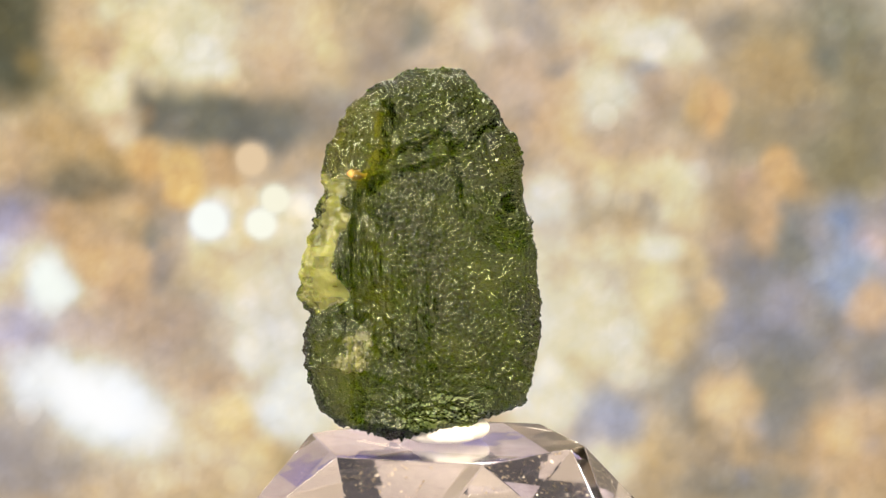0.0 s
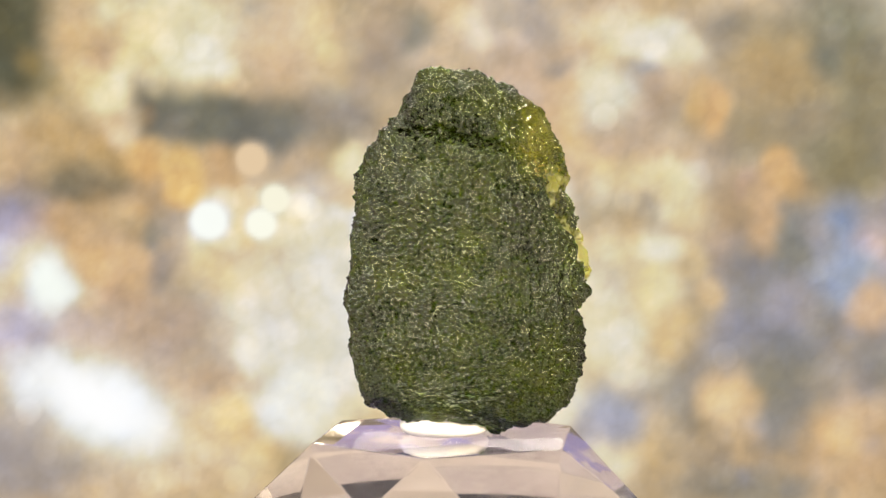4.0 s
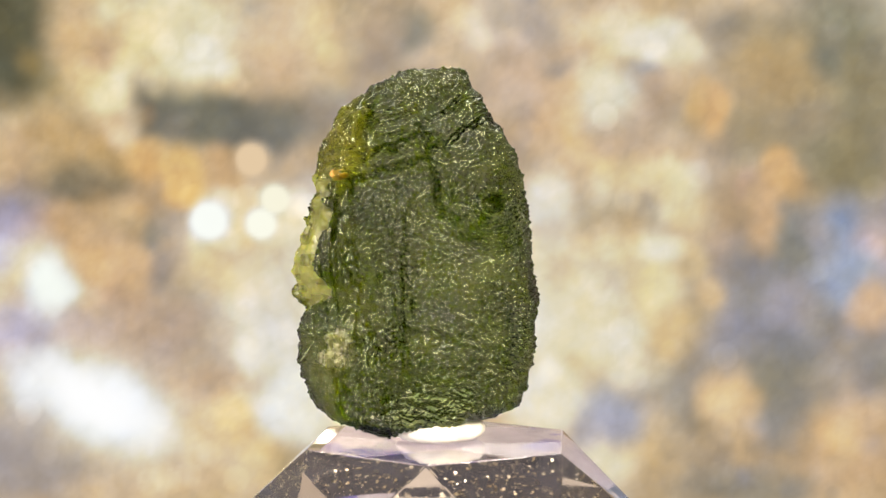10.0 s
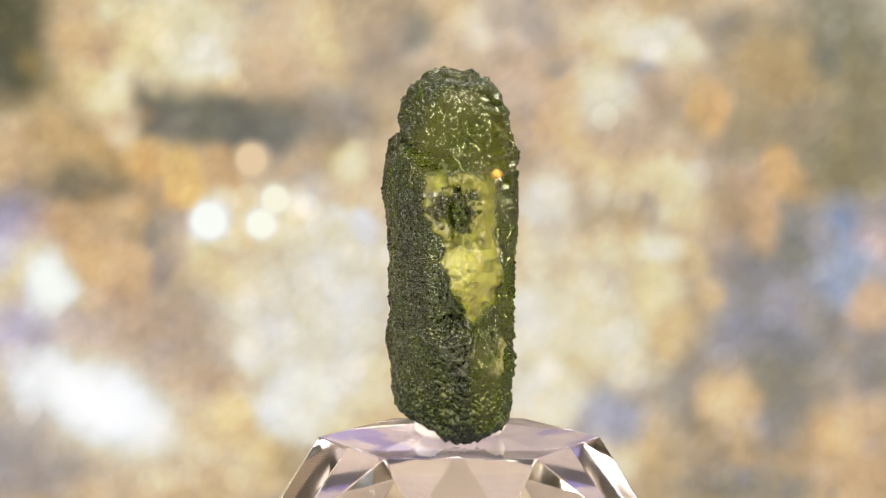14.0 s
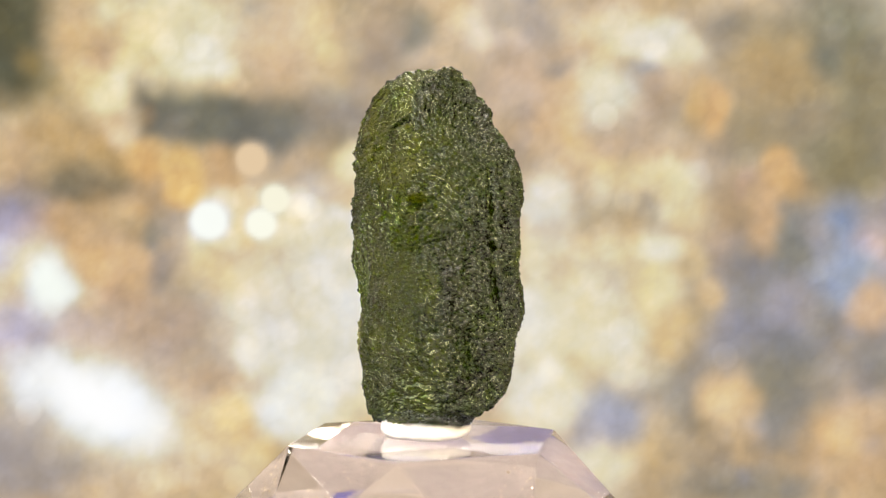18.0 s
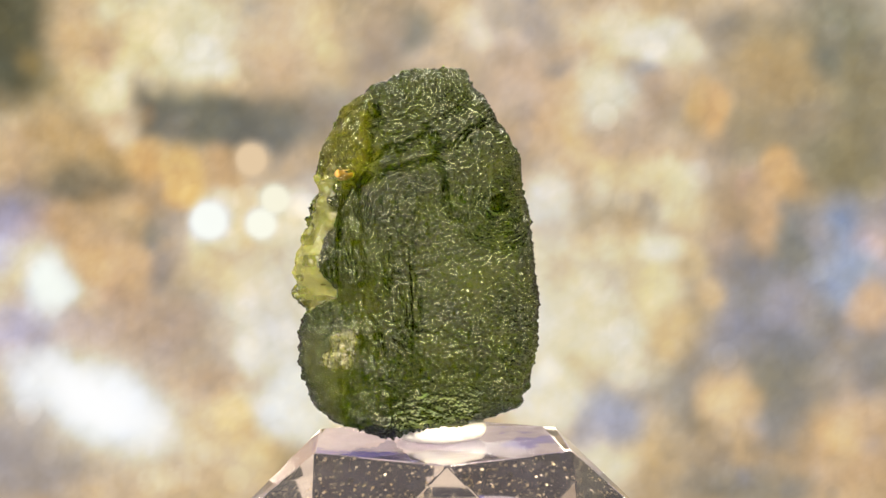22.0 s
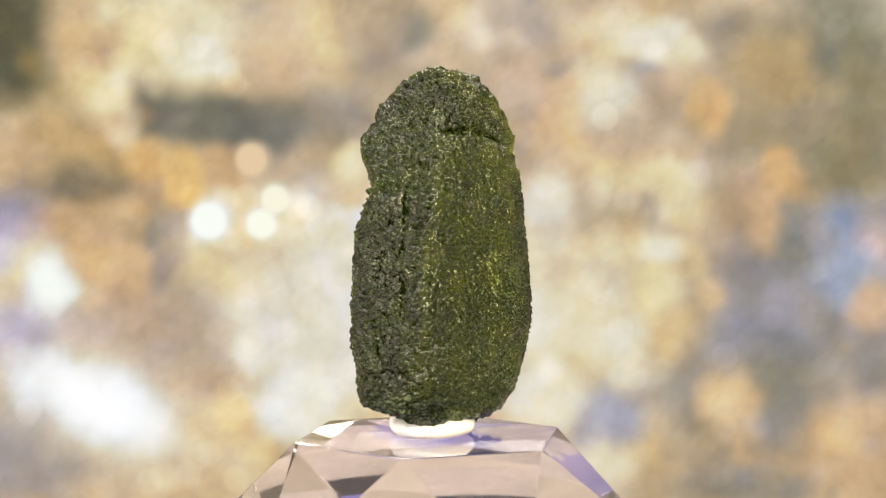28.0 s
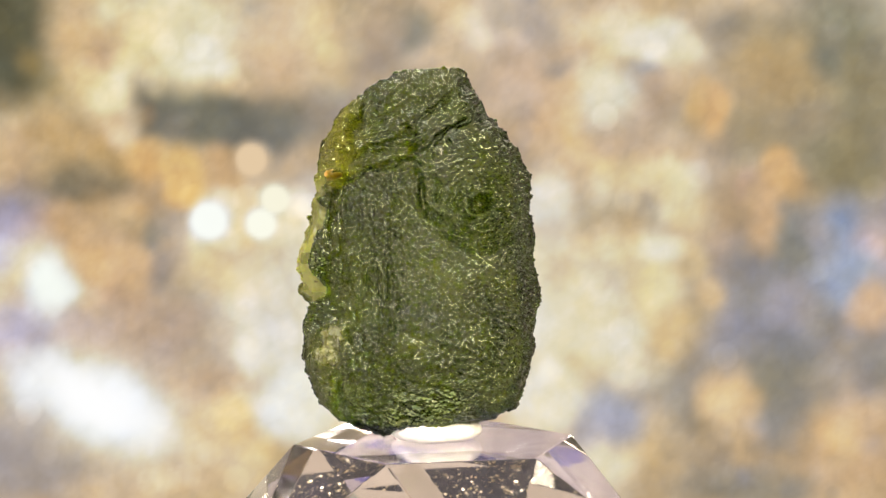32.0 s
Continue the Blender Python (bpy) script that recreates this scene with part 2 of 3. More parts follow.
blob(330, 725, 100, 70, "d6b48a", 0.7)
blob(430, 680, 60, 40, "b69c80", 0.7)
blob(300, 850, 130, 50, "dabb90", 0.7)
blob(335, 800, 40, 50, "c5a985", 0.7)
blob(440, 780, 70, 90, "dfc08c", 0.5)
blob(60, 640, 60, 40, "efdcc2", 0.7)
blob(175, 715, 180, 92, "e8d6bc", 0.6, 25)
blob(178, 714, 118, 54, "eef7fb", 0.85, 25, 1.06)
blob(265, 757, 50, 38, "fbf4e4", 0.6)
blob(660, 45, 60, 55, "bda88c", 0.7)
blob(650, 95, 60, 50, "bba998", 0.7)
blob(745, 65, 30, 42, "8f8b7c", 0.6)
blob(860, 60, 85, 62, "e2cbb0", 0.7)
blob(760, 105, 40, 26, "dcc3a4", 0.6)
blob(930, 45, 50, 40, "c4b096", 0.7)
blob(600, 205, 70, 50, "a39684", 0.7)
blob(545, 210, 70, 55, "7f7b6c", 0.7)
blob(560, 270, 35, 40, "cfb592", 0.7)
blob(625, 292, 28, 28, "ecd6a0", 0.7)
blob(900, 150, 60, 60, "ddbf9c", 0.7)
blob(930, 235, 55, 55, "b9a48c", 0.7)
blob(1010, 215, 60, 65, "dcb98c", 0.7)
blob(1060, 50, 55, 42, "e8d0aa", 0.7)
blob(1150, 76, 88, 34, "f0dfb4", 0.6, 14)
blob(1160, 77, 76, 27, "f5e9c4", 0.6, 14)
blob(988, 126, 34, 14, "b0a08c", 0.95, -12)
blob(1140, 165, 65, 55, "c8ad90", 0.7)
blob(1075, 170, 44, 46, "e5dabd", 0.6)
blob(1130, 120, 27, 13, "a8a49c", 0.95)
blob(1060, 228, 28, 18, "b2a796", 0.7)
blob(1300, 60, 60, 55, "a89b88", 0.7)
blob(1310, 250, 60, 55, "a59880", 0.7)
blob(1480, 120, 110, 160, "87856c", 0.6)
blob(1380, 150, 100, 95, "b7a177", 0.5)
blob(1355, 110, 36, 36, "c6aa78", 0.7)
blob(1455, 110, 30, 34, "848474", 0.95)
blob(1545, 170, 50, 80, "978a6a", 0.7)
blob(1470, 65, 25, 25, "9a937c", 0.6)
blob(1500, 290, 100, 65, "958965", 0.7)
blob(1400, 215, 70, 30, "a4957a", 0.7)
blob(1250, 195, 33, 56, "dcb67c", 0.5, -20)
blob(1385, 330, 26, 36, "d2ac78", 0.5)
blob(1375, 290, 26, 30, "e2b87c", 0.35)
blob(1100, 300, 120, 60, "d2b68c", 0.7)
blob(1060, 372, 48, 32, "a8977f", 0.7)
blob(1150, 372, 55, 32, "a99a84", 0.7)
blob(1210, 350, 34, 60, "e4c894", 0.6, -35)
blob(1190, 325, 24, 34, "f2e2ac", 0.7, -25)
blob(960, 350, 32, 32, "ecdcbc", 0.6)
blob(1290, 400, 40, 90, "bfa27c", 0.7)
blob(1330, 335, 32, 32, "c8a88c", 0.5)
blob(1345, 370, 30, 40, "d3b080", 0.5)
blob(1345, 430, 26, 34, "d3ae76", 0.35)
blob(960, 440, 34, 28, "ecd8ac", 0.6)
blob(1040, 474, 65, 20, "a59783", 0.7)
blob(1120, 480, 45, 18, "a89a84", 0.7)
blob(1085, 438, 30, 30, "ecd9b0", 0.6)
blob(1175, 440, 42, 28, "f0e4c0", 0.6)
blob(1060, 570, 150, 105, "ead8b4", 0.5)
blob(1230, 465, 32, 34, "e0c896", 0.4)
blob(1180, 590, 70, 45, "dfc396", 0.6)
blob(1215, 555, 46, 38, "e2c792", 0.4)
blob(1260, 510, 26, 30, "d3b486", 0.35)
blob(1168, 507, 42, 40, "ebdab0", 0.4)
blob(1165, 505, 20, 20, "f7f3d6", 0.8)
blob(1090, 540, 36, 36, "ebe4cc", 0.9)
blob(1060, 620, 52, 42, "ece6c6", 0.7)
blob(970, 580, 55, 62, "f0e8d0", 0.7)
blob(1130, 665, 95, 35, "e0c89e", 0.6)
blob(1010, 660, 34, 22, "c0ae98", 0.7)
blob(975, 705, 52, 50, "eee4cc", 0.6)
blob(1380, 580, 170, 130, "908c8a", 0.5)
blob(1300, 595, 60, 50, "9794a0", 0.7)
blob(1430, 480, 125, 70, "8d8c90", 0.5)
blob(1395, 435, 45, 60, "88867a", 0.6)
blob(1490, 405, 50, 54, "93a1b8", 0.9)
blob(1510, 455, 55, 30, "9caac0", 0.95, -25)
blob(1460, 482, 28, 24, "a8a49e", 0.5)
blob(1548, 440, 32, 36, "c9b0a6", 0.8)
blob(1535, 550, 30, 46, "c6a788", 0.8)
blob(1390, 545, 32, 32, "a8a0a4", 0.7)
blob(1490, 650, 90, 60, "9b938c", 0.7)
blob(1300, 740, 130, 110, "8e8879", 0.6)
blob(1200, 700, 60, 60, "938977", 0.6)
blob(1410, 730, 42, 90, "7e7a6a", 0.6)
blob(1250, 800, 70, 50, "b29c7c", 0.7)
blob(1330, 785, 30, 60, "cfae7c", 0.6)
blob(1292, 712, 50, 44, "dfbd8a", 0.5)
blob(1285, 716, 22, 22, "ecd0a0", 0.7)
blob(1490, 800, 105, 95, "d0ac80", 0.5)
blob(1500, 785, 32, 38, "e4cc9c", 0.7)
blob(1150, 790, 55, 85, "dabf95", 0.6)
blob(1085, 735, 60, 45, "a8a5a3", 0.7)
blob(1078, 742, 38, 26, "aaa9ac", 0.95, share=0.7)
blob(1065, 835, 70, 45, "efdfbe", 0.6)
blob(1180, 860, 80, 40, "c8ae88", 0.7)
blob(1320, 875, 110, 38, "9d917c", 0.7)
blob(30, 70, 66, 95, "5f5c45", 0.6)
blob(55, 108, 22, 26, "8f7c50", 0.8)
blob(345, 85, 95, 72, "f0e2b8", 0.8)
blob(365, 110, 46, 40, "fbf6da", 0.8)
blob(395, 156, 62, 18, "e6c290", 0.95, share=0.7)
blob(300, 40, 26, 22, "f2e0b0", 0.6)
blob(240, 40, 26, 26, "e8c898", 0.7)
blob(150, 130, 30, 60, "ecd2a0", 0.8, share=0.7)
blob(420, 215, 140, 42, "82806f", 0.8, share=0.45)
blob(590, 180, 50, 60, "bba58c", 0.9, share=0.6)
blob(100, 260, 50, 40, "cfae78", 0.8, share=0.6)
blob(165, 320, 60, 30, "77705a", 0.8)
blob(258, 278, 32, 30, "e2ba7a", 0.5)
blob(321, 316, 33, 44, "e9c280", 0.5)
blob(392, 298, 30, 24, "cfae7c", 0.5)
blob(445, 285, 31, 31, "dcc6a2", 0.3)
blob(530, 300, 34, 45, "d8bd98", 0.8, share=0.8)
blob(624, 294, 24, 24, "fbeac0", 0.8)
blob(585, 88, 55, 60, "ecd2a0", 0.7)
blob(582, 90, 24, 27, "f8eab8", 0.8)
blob(640, 55, 40, 60, "c8ae90", 0.95, share=0.8)
blob(200, 435, 90, 55, "d0b48c", 0.9, share=0.6)
blob(161, 468, 36, 38, "e2bc8a", 0.5)
blob(232, 462, 28, 34, "d8b88c", 0.5)
blob(135, 555, 80, 42, "cdbcb6", 0.95, share=0.7)
blob(310, 440, 26, 60, "cbb498", 0.95, share=0.8)
blob(279, 430, 15, 58, "908a7e", 0.9)
blob(540, 540, 120, 110, "ece0c6", 0.95, share=0.85)
blob(600, 620, 75, 95, "f0e8d4", 0.95, share=0.7)
blob(400, 480, 40, 40, "e8cfa6", 0.9, share=0.7)
blob(455, 612, 28, 26, "f5eed4", 0.7)
blob(530, 700, 52, 58, "f4f3e4", 0.7)
blob(1000, 225, 28, 75, "dfbc8c", 0.85, -38, share=0.9)
blob(960, 349, 30, 34, "f2e6ca", 0.8)
blob(1020, 560, 120, 110, "ecdab8", 0.95, share=0.6)
blob(1185, 560, 80, 68, "e4ca9a", 0.7, share=0.8)
blob(1169, 506, 36, 36, "eedcb0", 0.45)
blob(1166, 504, 17, 17, "f8f2d6", 0.8)
blob(1258, 513, 24, 27, "d2b284", 0.4)
blob(1228, 466, 28, 30, "dfc594", 0.45)
blob(1175, 440, 36, 24, "f3e8c6", 0.6)
blob(1293, 708, 44, 40, "e6c79a", 0.6)
blob(965, 708, 55, 48, "f2ead2", 0.8)
blob(920, 620, 40, 60, "f0e8d6", 0.9, share=0.7)
blob(1060, 620, 34, 30, "f2ead0", 0.7)
blob(1120, 590, 30, 30, "efe2c2", 0.7)
blob(1100, 395, 45, 30, "cdb38a", 0.8, share=0.7)
blob(1345, 390, 26, 60, "d2b084", 0.6)


def bubbles(x0, y0, x1, y1, count, codes, share=0.3):
    """A patch of overlapping out-of-focus discs in a few tones."""
    for i in range(count):
        r = random.uniform(13, 34)
        blob(random.uniform(x0, x1), random.uniform(y0, y1), r, r * random.uniform(0.85, 1.15), random.choice(codes), random.uniform(0.4, 0.85), share=share * random.uniform(0.5, 1.2))


random.seed(21)
bubbles(880, 280, 1270, 700, 75, ["f4e6c2", "e6cb9a", "d8b888", "c4ab88", "f0e8d4", "f8f0d8"])
bubbles(330, 330, 700, 720, 55, ["f2e8d0", "ecdab6", "e2c8a0", "f8f2e4"])
bubbles(0, 200, 330, 560, 42, ["d8b07a", "c49c6c", "9a8a70", "e2c292", "b09a7c"], 0.3)
bubbles(850, 0, 1300, 280, 46, ["dcc4a4", "bca58c", "ead6b4", "a89a86", "e0bc88"])
bubbles(1280, 350, 1568, 882, 42, ["8f8d8c", "9a98a0", "7f7c70", "b8a284", "a9a5a8"], 0.35)
bubbles(130, 0, 640, 170, 46, ["f2e2b6", "e8cc98", "f8eecc", "d8bc90", "f0d8a4"])
bubbles(250, 720, 480, 882, 24, ["e2c28c", "d2b080", "ecd2a4", "bfa27e"])
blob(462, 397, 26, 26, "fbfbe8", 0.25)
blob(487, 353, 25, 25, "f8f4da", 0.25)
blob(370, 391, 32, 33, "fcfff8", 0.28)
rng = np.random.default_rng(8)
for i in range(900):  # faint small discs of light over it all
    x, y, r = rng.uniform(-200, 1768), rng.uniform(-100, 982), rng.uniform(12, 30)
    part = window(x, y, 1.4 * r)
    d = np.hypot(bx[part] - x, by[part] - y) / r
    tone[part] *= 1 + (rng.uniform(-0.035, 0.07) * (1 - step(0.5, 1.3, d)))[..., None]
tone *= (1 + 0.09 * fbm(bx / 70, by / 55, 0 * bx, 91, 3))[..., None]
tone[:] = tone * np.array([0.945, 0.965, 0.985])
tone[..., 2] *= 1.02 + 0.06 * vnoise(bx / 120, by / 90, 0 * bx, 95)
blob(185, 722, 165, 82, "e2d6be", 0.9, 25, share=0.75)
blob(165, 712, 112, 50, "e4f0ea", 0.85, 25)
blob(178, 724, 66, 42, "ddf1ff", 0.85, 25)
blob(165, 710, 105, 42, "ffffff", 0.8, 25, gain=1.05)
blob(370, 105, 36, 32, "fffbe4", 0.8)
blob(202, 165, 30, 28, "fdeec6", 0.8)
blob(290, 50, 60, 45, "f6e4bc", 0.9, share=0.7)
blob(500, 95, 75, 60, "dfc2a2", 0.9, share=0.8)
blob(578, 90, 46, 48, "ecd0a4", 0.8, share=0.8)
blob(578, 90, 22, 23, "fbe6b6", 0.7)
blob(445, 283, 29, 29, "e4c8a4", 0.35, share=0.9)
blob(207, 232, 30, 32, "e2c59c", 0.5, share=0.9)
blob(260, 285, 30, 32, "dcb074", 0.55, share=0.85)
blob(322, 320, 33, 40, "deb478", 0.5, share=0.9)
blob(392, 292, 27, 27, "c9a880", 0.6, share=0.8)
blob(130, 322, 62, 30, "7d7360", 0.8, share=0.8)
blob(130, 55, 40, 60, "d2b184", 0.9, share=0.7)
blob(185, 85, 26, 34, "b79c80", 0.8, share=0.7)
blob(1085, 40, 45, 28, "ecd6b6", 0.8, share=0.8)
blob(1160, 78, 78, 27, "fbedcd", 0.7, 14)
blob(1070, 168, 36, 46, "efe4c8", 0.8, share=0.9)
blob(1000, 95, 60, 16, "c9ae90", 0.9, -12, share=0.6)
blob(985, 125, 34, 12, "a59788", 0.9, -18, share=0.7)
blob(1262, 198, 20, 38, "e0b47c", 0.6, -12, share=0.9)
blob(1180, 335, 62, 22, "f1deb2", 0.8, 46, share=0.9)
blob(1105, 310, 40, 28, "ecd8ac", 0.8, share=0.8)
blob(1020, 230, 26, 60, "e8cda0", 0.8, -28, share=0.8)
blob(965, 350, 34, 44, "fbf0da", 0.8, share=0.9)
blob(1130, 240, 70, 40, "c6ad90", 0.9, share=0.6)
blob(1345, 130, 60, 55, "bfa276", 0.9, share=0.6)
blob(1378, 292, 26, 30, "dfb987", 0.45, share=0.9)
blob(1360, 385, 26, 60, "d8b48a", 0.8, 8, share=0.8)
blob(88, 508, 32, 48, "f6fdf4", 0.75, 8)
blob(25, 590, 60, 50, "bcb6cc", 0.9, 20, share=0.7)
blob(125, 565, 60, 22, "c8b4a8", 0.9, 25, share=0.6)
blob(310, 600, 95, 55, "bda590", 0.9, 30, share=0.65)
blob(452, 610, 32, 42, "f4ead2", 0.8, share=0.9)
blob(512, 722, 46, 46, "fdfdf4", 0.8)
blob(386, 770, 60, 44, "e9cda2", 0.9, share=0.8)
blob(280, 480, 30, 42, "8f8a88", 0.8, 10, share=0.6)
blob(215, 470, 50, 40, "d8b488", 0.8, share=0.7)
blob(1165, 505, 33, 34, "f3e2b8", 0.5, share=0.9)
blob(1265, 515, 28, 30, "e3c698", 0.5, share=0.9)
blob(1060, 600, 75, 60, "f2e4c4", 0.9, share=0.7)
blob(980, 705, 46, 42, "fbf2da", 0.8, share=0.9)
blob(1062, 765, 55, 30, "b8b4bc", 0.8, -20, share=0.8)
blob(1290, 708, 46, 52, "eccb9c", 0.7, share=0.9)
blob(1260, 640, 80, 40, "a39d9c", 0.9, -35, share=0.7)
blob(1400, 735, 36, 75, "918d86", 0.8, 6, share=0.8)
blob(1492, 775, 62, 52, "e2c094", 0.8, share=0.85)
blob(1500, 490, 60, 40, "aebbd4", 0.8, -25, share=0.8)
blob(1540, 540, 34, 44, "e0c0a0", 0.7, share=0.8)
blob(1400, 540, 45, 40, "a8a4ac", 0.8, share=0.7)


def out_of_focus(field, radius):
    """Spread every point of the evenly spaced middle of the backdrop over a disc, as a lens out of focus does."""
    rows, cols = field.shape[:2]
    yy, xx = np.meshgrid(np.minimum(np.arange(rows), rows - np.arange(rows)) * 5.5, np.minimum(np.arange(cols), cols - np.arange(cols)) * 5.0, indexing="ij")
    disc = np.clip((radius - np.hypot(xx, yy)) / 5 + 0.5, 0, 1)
    turned = np.fft.rfft2(disc / disc.sum())
    if field.ndim == 2:
        return np.fft.irfft2(np.fft.rfft2(field) * turned, field.shape)
    return np.stack([out_of_focus(field[..., k], radius) for k in range(field.shape[-1])], -1)


c0, c1 = np.searchsorted(BACK_COLS, (-500, 2065))
middle = tone[:, c0:c1]
grains = np.exp(0.8 * rng.standard_normal(middle.shape[:2]) - 0.32)  # points of light of very uneven strength
gilt = rng.standard_normal(middle.shape[:2])
grains, gilt = out_of_focus(grains, 24.0), out_of_focus(gilt, 38.0)
middle = out_of_focus(middle, 11.0) * (0.38 + 0.62 * grains)[..., None]
tone[:, c0:c1] = middle * np.stack([1.012 + 0.2 * gilt, 1 - 0.05 * gilt, 1 - 0.7 * gilt], -1)
blob(610, 120, 190, 120, "8a8070", 0.9, share=0.3)
blob(1350, 350, 420, 480, "8f8578", 0.9, share=0.1)
blob(40, 790, 70, 60, "a89c94", 0.9, share=0.5)
bright = tone[:, c0:c1]
tone[:, c0:c1] = np.where(bright > 0.66, 0.66 + (bright - 0.66) * 0.62, bright)
blob(168, 712, 110, 46, "ffffff", 0.75, 25)
blob(90, 508, 24, 38, "fbfff6", 0.7, 8, share=0.8)
for x, y, r, code in ((462, 397, 25, "fdfdec"), (487, 353, 24, "faf6de"), (370, 391, 31, "fcfff8"), (445, 283, 27, "e6cba6")):
    blob(x, y, r, r, code, 0.22, share=0.92)
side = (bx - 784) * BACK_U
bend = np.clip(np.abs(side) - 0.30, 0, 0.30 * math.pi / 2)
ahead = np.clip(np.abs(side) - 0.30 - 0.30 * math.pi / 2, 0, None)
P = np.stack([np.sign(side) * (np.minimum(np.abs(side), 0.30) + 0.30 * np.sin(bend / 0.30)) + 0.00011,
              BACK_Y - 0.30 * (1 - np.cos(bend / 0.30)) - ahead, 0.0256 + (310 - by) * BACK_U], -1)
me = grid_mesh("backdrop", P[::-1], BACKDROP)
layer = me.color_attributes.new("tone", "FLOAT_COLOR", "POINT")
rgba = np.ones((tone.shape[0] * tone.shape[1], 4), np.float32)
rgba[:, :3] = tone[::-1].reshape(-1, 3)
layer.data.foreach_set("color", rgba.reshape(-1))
backdrop = tagged(new("backdrop", me), "glowing sheet painted as far blurred glitter of gold, cream and grey, unseen sides added", "backdrop", kind="structure")


# ---- room: unseen walls added close round to bounce the lamps' light ----
def box(name, lo, hi, mat):
    (a, b, c), (d, e, f) = lo, hi
    v = [(a, b, c), (d, b, c), (d, e, c), (a, e, c), (a, b, f), (d, b, f), (d, e, f), (a, e, f)]
    return mesh_object(name, v, [(0, 3, 2, 1), (4, 5, 6, 7), (0, 1, 5, 4), (1, 2, 6, 5), (2, 3, 7, 6), (3, 0, 4, 7)], mat)


TOP = -0.165  # table
tagged(box("tabletop", (-0.7, -0.6, TOP - 0.03), (0.7, 0.66, TOP), TABLE), "beige linen-covered tabletop below the display", "table")
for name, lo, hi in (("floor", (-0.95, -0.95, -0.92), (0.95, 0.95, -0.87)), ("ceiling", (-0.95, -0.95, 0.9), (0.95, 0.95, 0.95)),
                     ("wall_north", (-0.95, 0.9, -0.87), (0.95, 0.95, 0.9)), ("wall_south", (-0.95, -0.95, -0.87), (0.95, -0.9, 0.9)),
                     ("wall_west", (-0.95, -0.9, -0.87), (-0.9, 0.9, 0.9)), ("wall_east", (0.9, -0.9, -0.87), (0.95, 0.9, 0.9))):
    tagged(box(name, lo, hi, WALL), "unseen plain beige bounce " + name.split("_")[0], name.split("_")[0], kind="structure")

# ---- turntable under the stand ----
STAND_H = 470 * U + 0.0004  # foot of the stand, with the pad below it


def lathe(profile, count):
    verts = [(r * math.cos(2 * math.pi * i / count), r * math.sin(2 * math.pi * i / count), z) for r, z in profile for i in range(count)]
    n = len(profile)
    faces = [(k * count + i, k * count + (i + 1) % count, (k + 1) * count + (i + 1) % count, (k + 1) * count + i) for k in range(n - 1) for i in range(count)]
    faces += [tuple(range(count))[::-1], tuple((n - 1) * count + i for i in range(count))]
    return verts, faces


turntable = tagged(new("turntable"), "round turntable in pale and glittering indigo cloth, lavender pad", "turntable")
turntable.location = (0, 0, TOP)
zt = -STAND_H - TOP
mesh_object("drum", *lathe([(0.026, 0), (0.028, 0.002), (0.028, zt - 0.008), (0.026, zt - 0.006)], 64), TABLE, turntable)


def dark_cloth(x, y):
    """Where the platter's cloth is indigo; elsewhere it is pale."""
    x, y = np.asarray(x, float), np.asarray(y, float)
    a = np.arctan2(y, x)
    wave = 14 * fbm(x / 0.02, y / 0.02, 0 * x, 201, 2)
    sector = np.abs((np.degrees(a) - 316 + wave + 180) % 360 - 180) < 34
    return sector | ((fbm(x / 0.03, y / 0.03, 0 * x, 203, 2) > -0.2) & (np.hypot(x, y) < 0.0345))


def violet_tint_felt(x, y):
    """Where the pad's felt is violet, added to put violet light into the glass."""
    x, y = np.asarray(x, float), np.asarray(y, float)
    return fbm(x / 0.008, y / 0.008, 0 * x, 207, 3) > 0.1


def pad(name, radii, z, mats, pick):
    """A round cloth-covered disc in fine cells, each of the first or the second cloth."""
    count, rings = 288, 48
    rs = np.concatenate([np.linspace(0.0008, radii[1], rings), [radii[1]]])
    zs = np.concatenate([np.full(rings, z), [z - radii[0]]])
    a = np.arange(count) * 2 * math.pi / count
    verts = [(r * math.cos(t), r * math.sin(t), h) for r, h in zip(rs, zs) for t in a]
    faces = [(k * count + i, (k + 1) * count + i, (k + 1) * count + (i + 1) % count, k * count + (i + 1) % count) for k in range(rings) for i in range(count)]
    faces += [tuple(range(count)), tuple(rings * count + i for i in range(count))[::-1]]
    ob = mesh_object(name, verts, faces, mats[0], turntable)
    ob.data.materials.append(mats[1])
    flat = np.array(verts)[:, :2]
    mid = np.concatenate([flat[np.array(faces[:-2])].mean(axis=1), [[1, 1], [1, 1]]])
    ob.data.polygons.foreach_set("material_index", pick(mid[:, 0], mid[:, 1]).astype(np.int32))
    return ob


pad("platter", (0.006, 0.042), zt, (LINEN, PLATTER), dark_cloth)
pad("felt_pad", (0.0004, 0.029), zt + 0.0004, (FELT, VIOLET), violet_tint_felt)


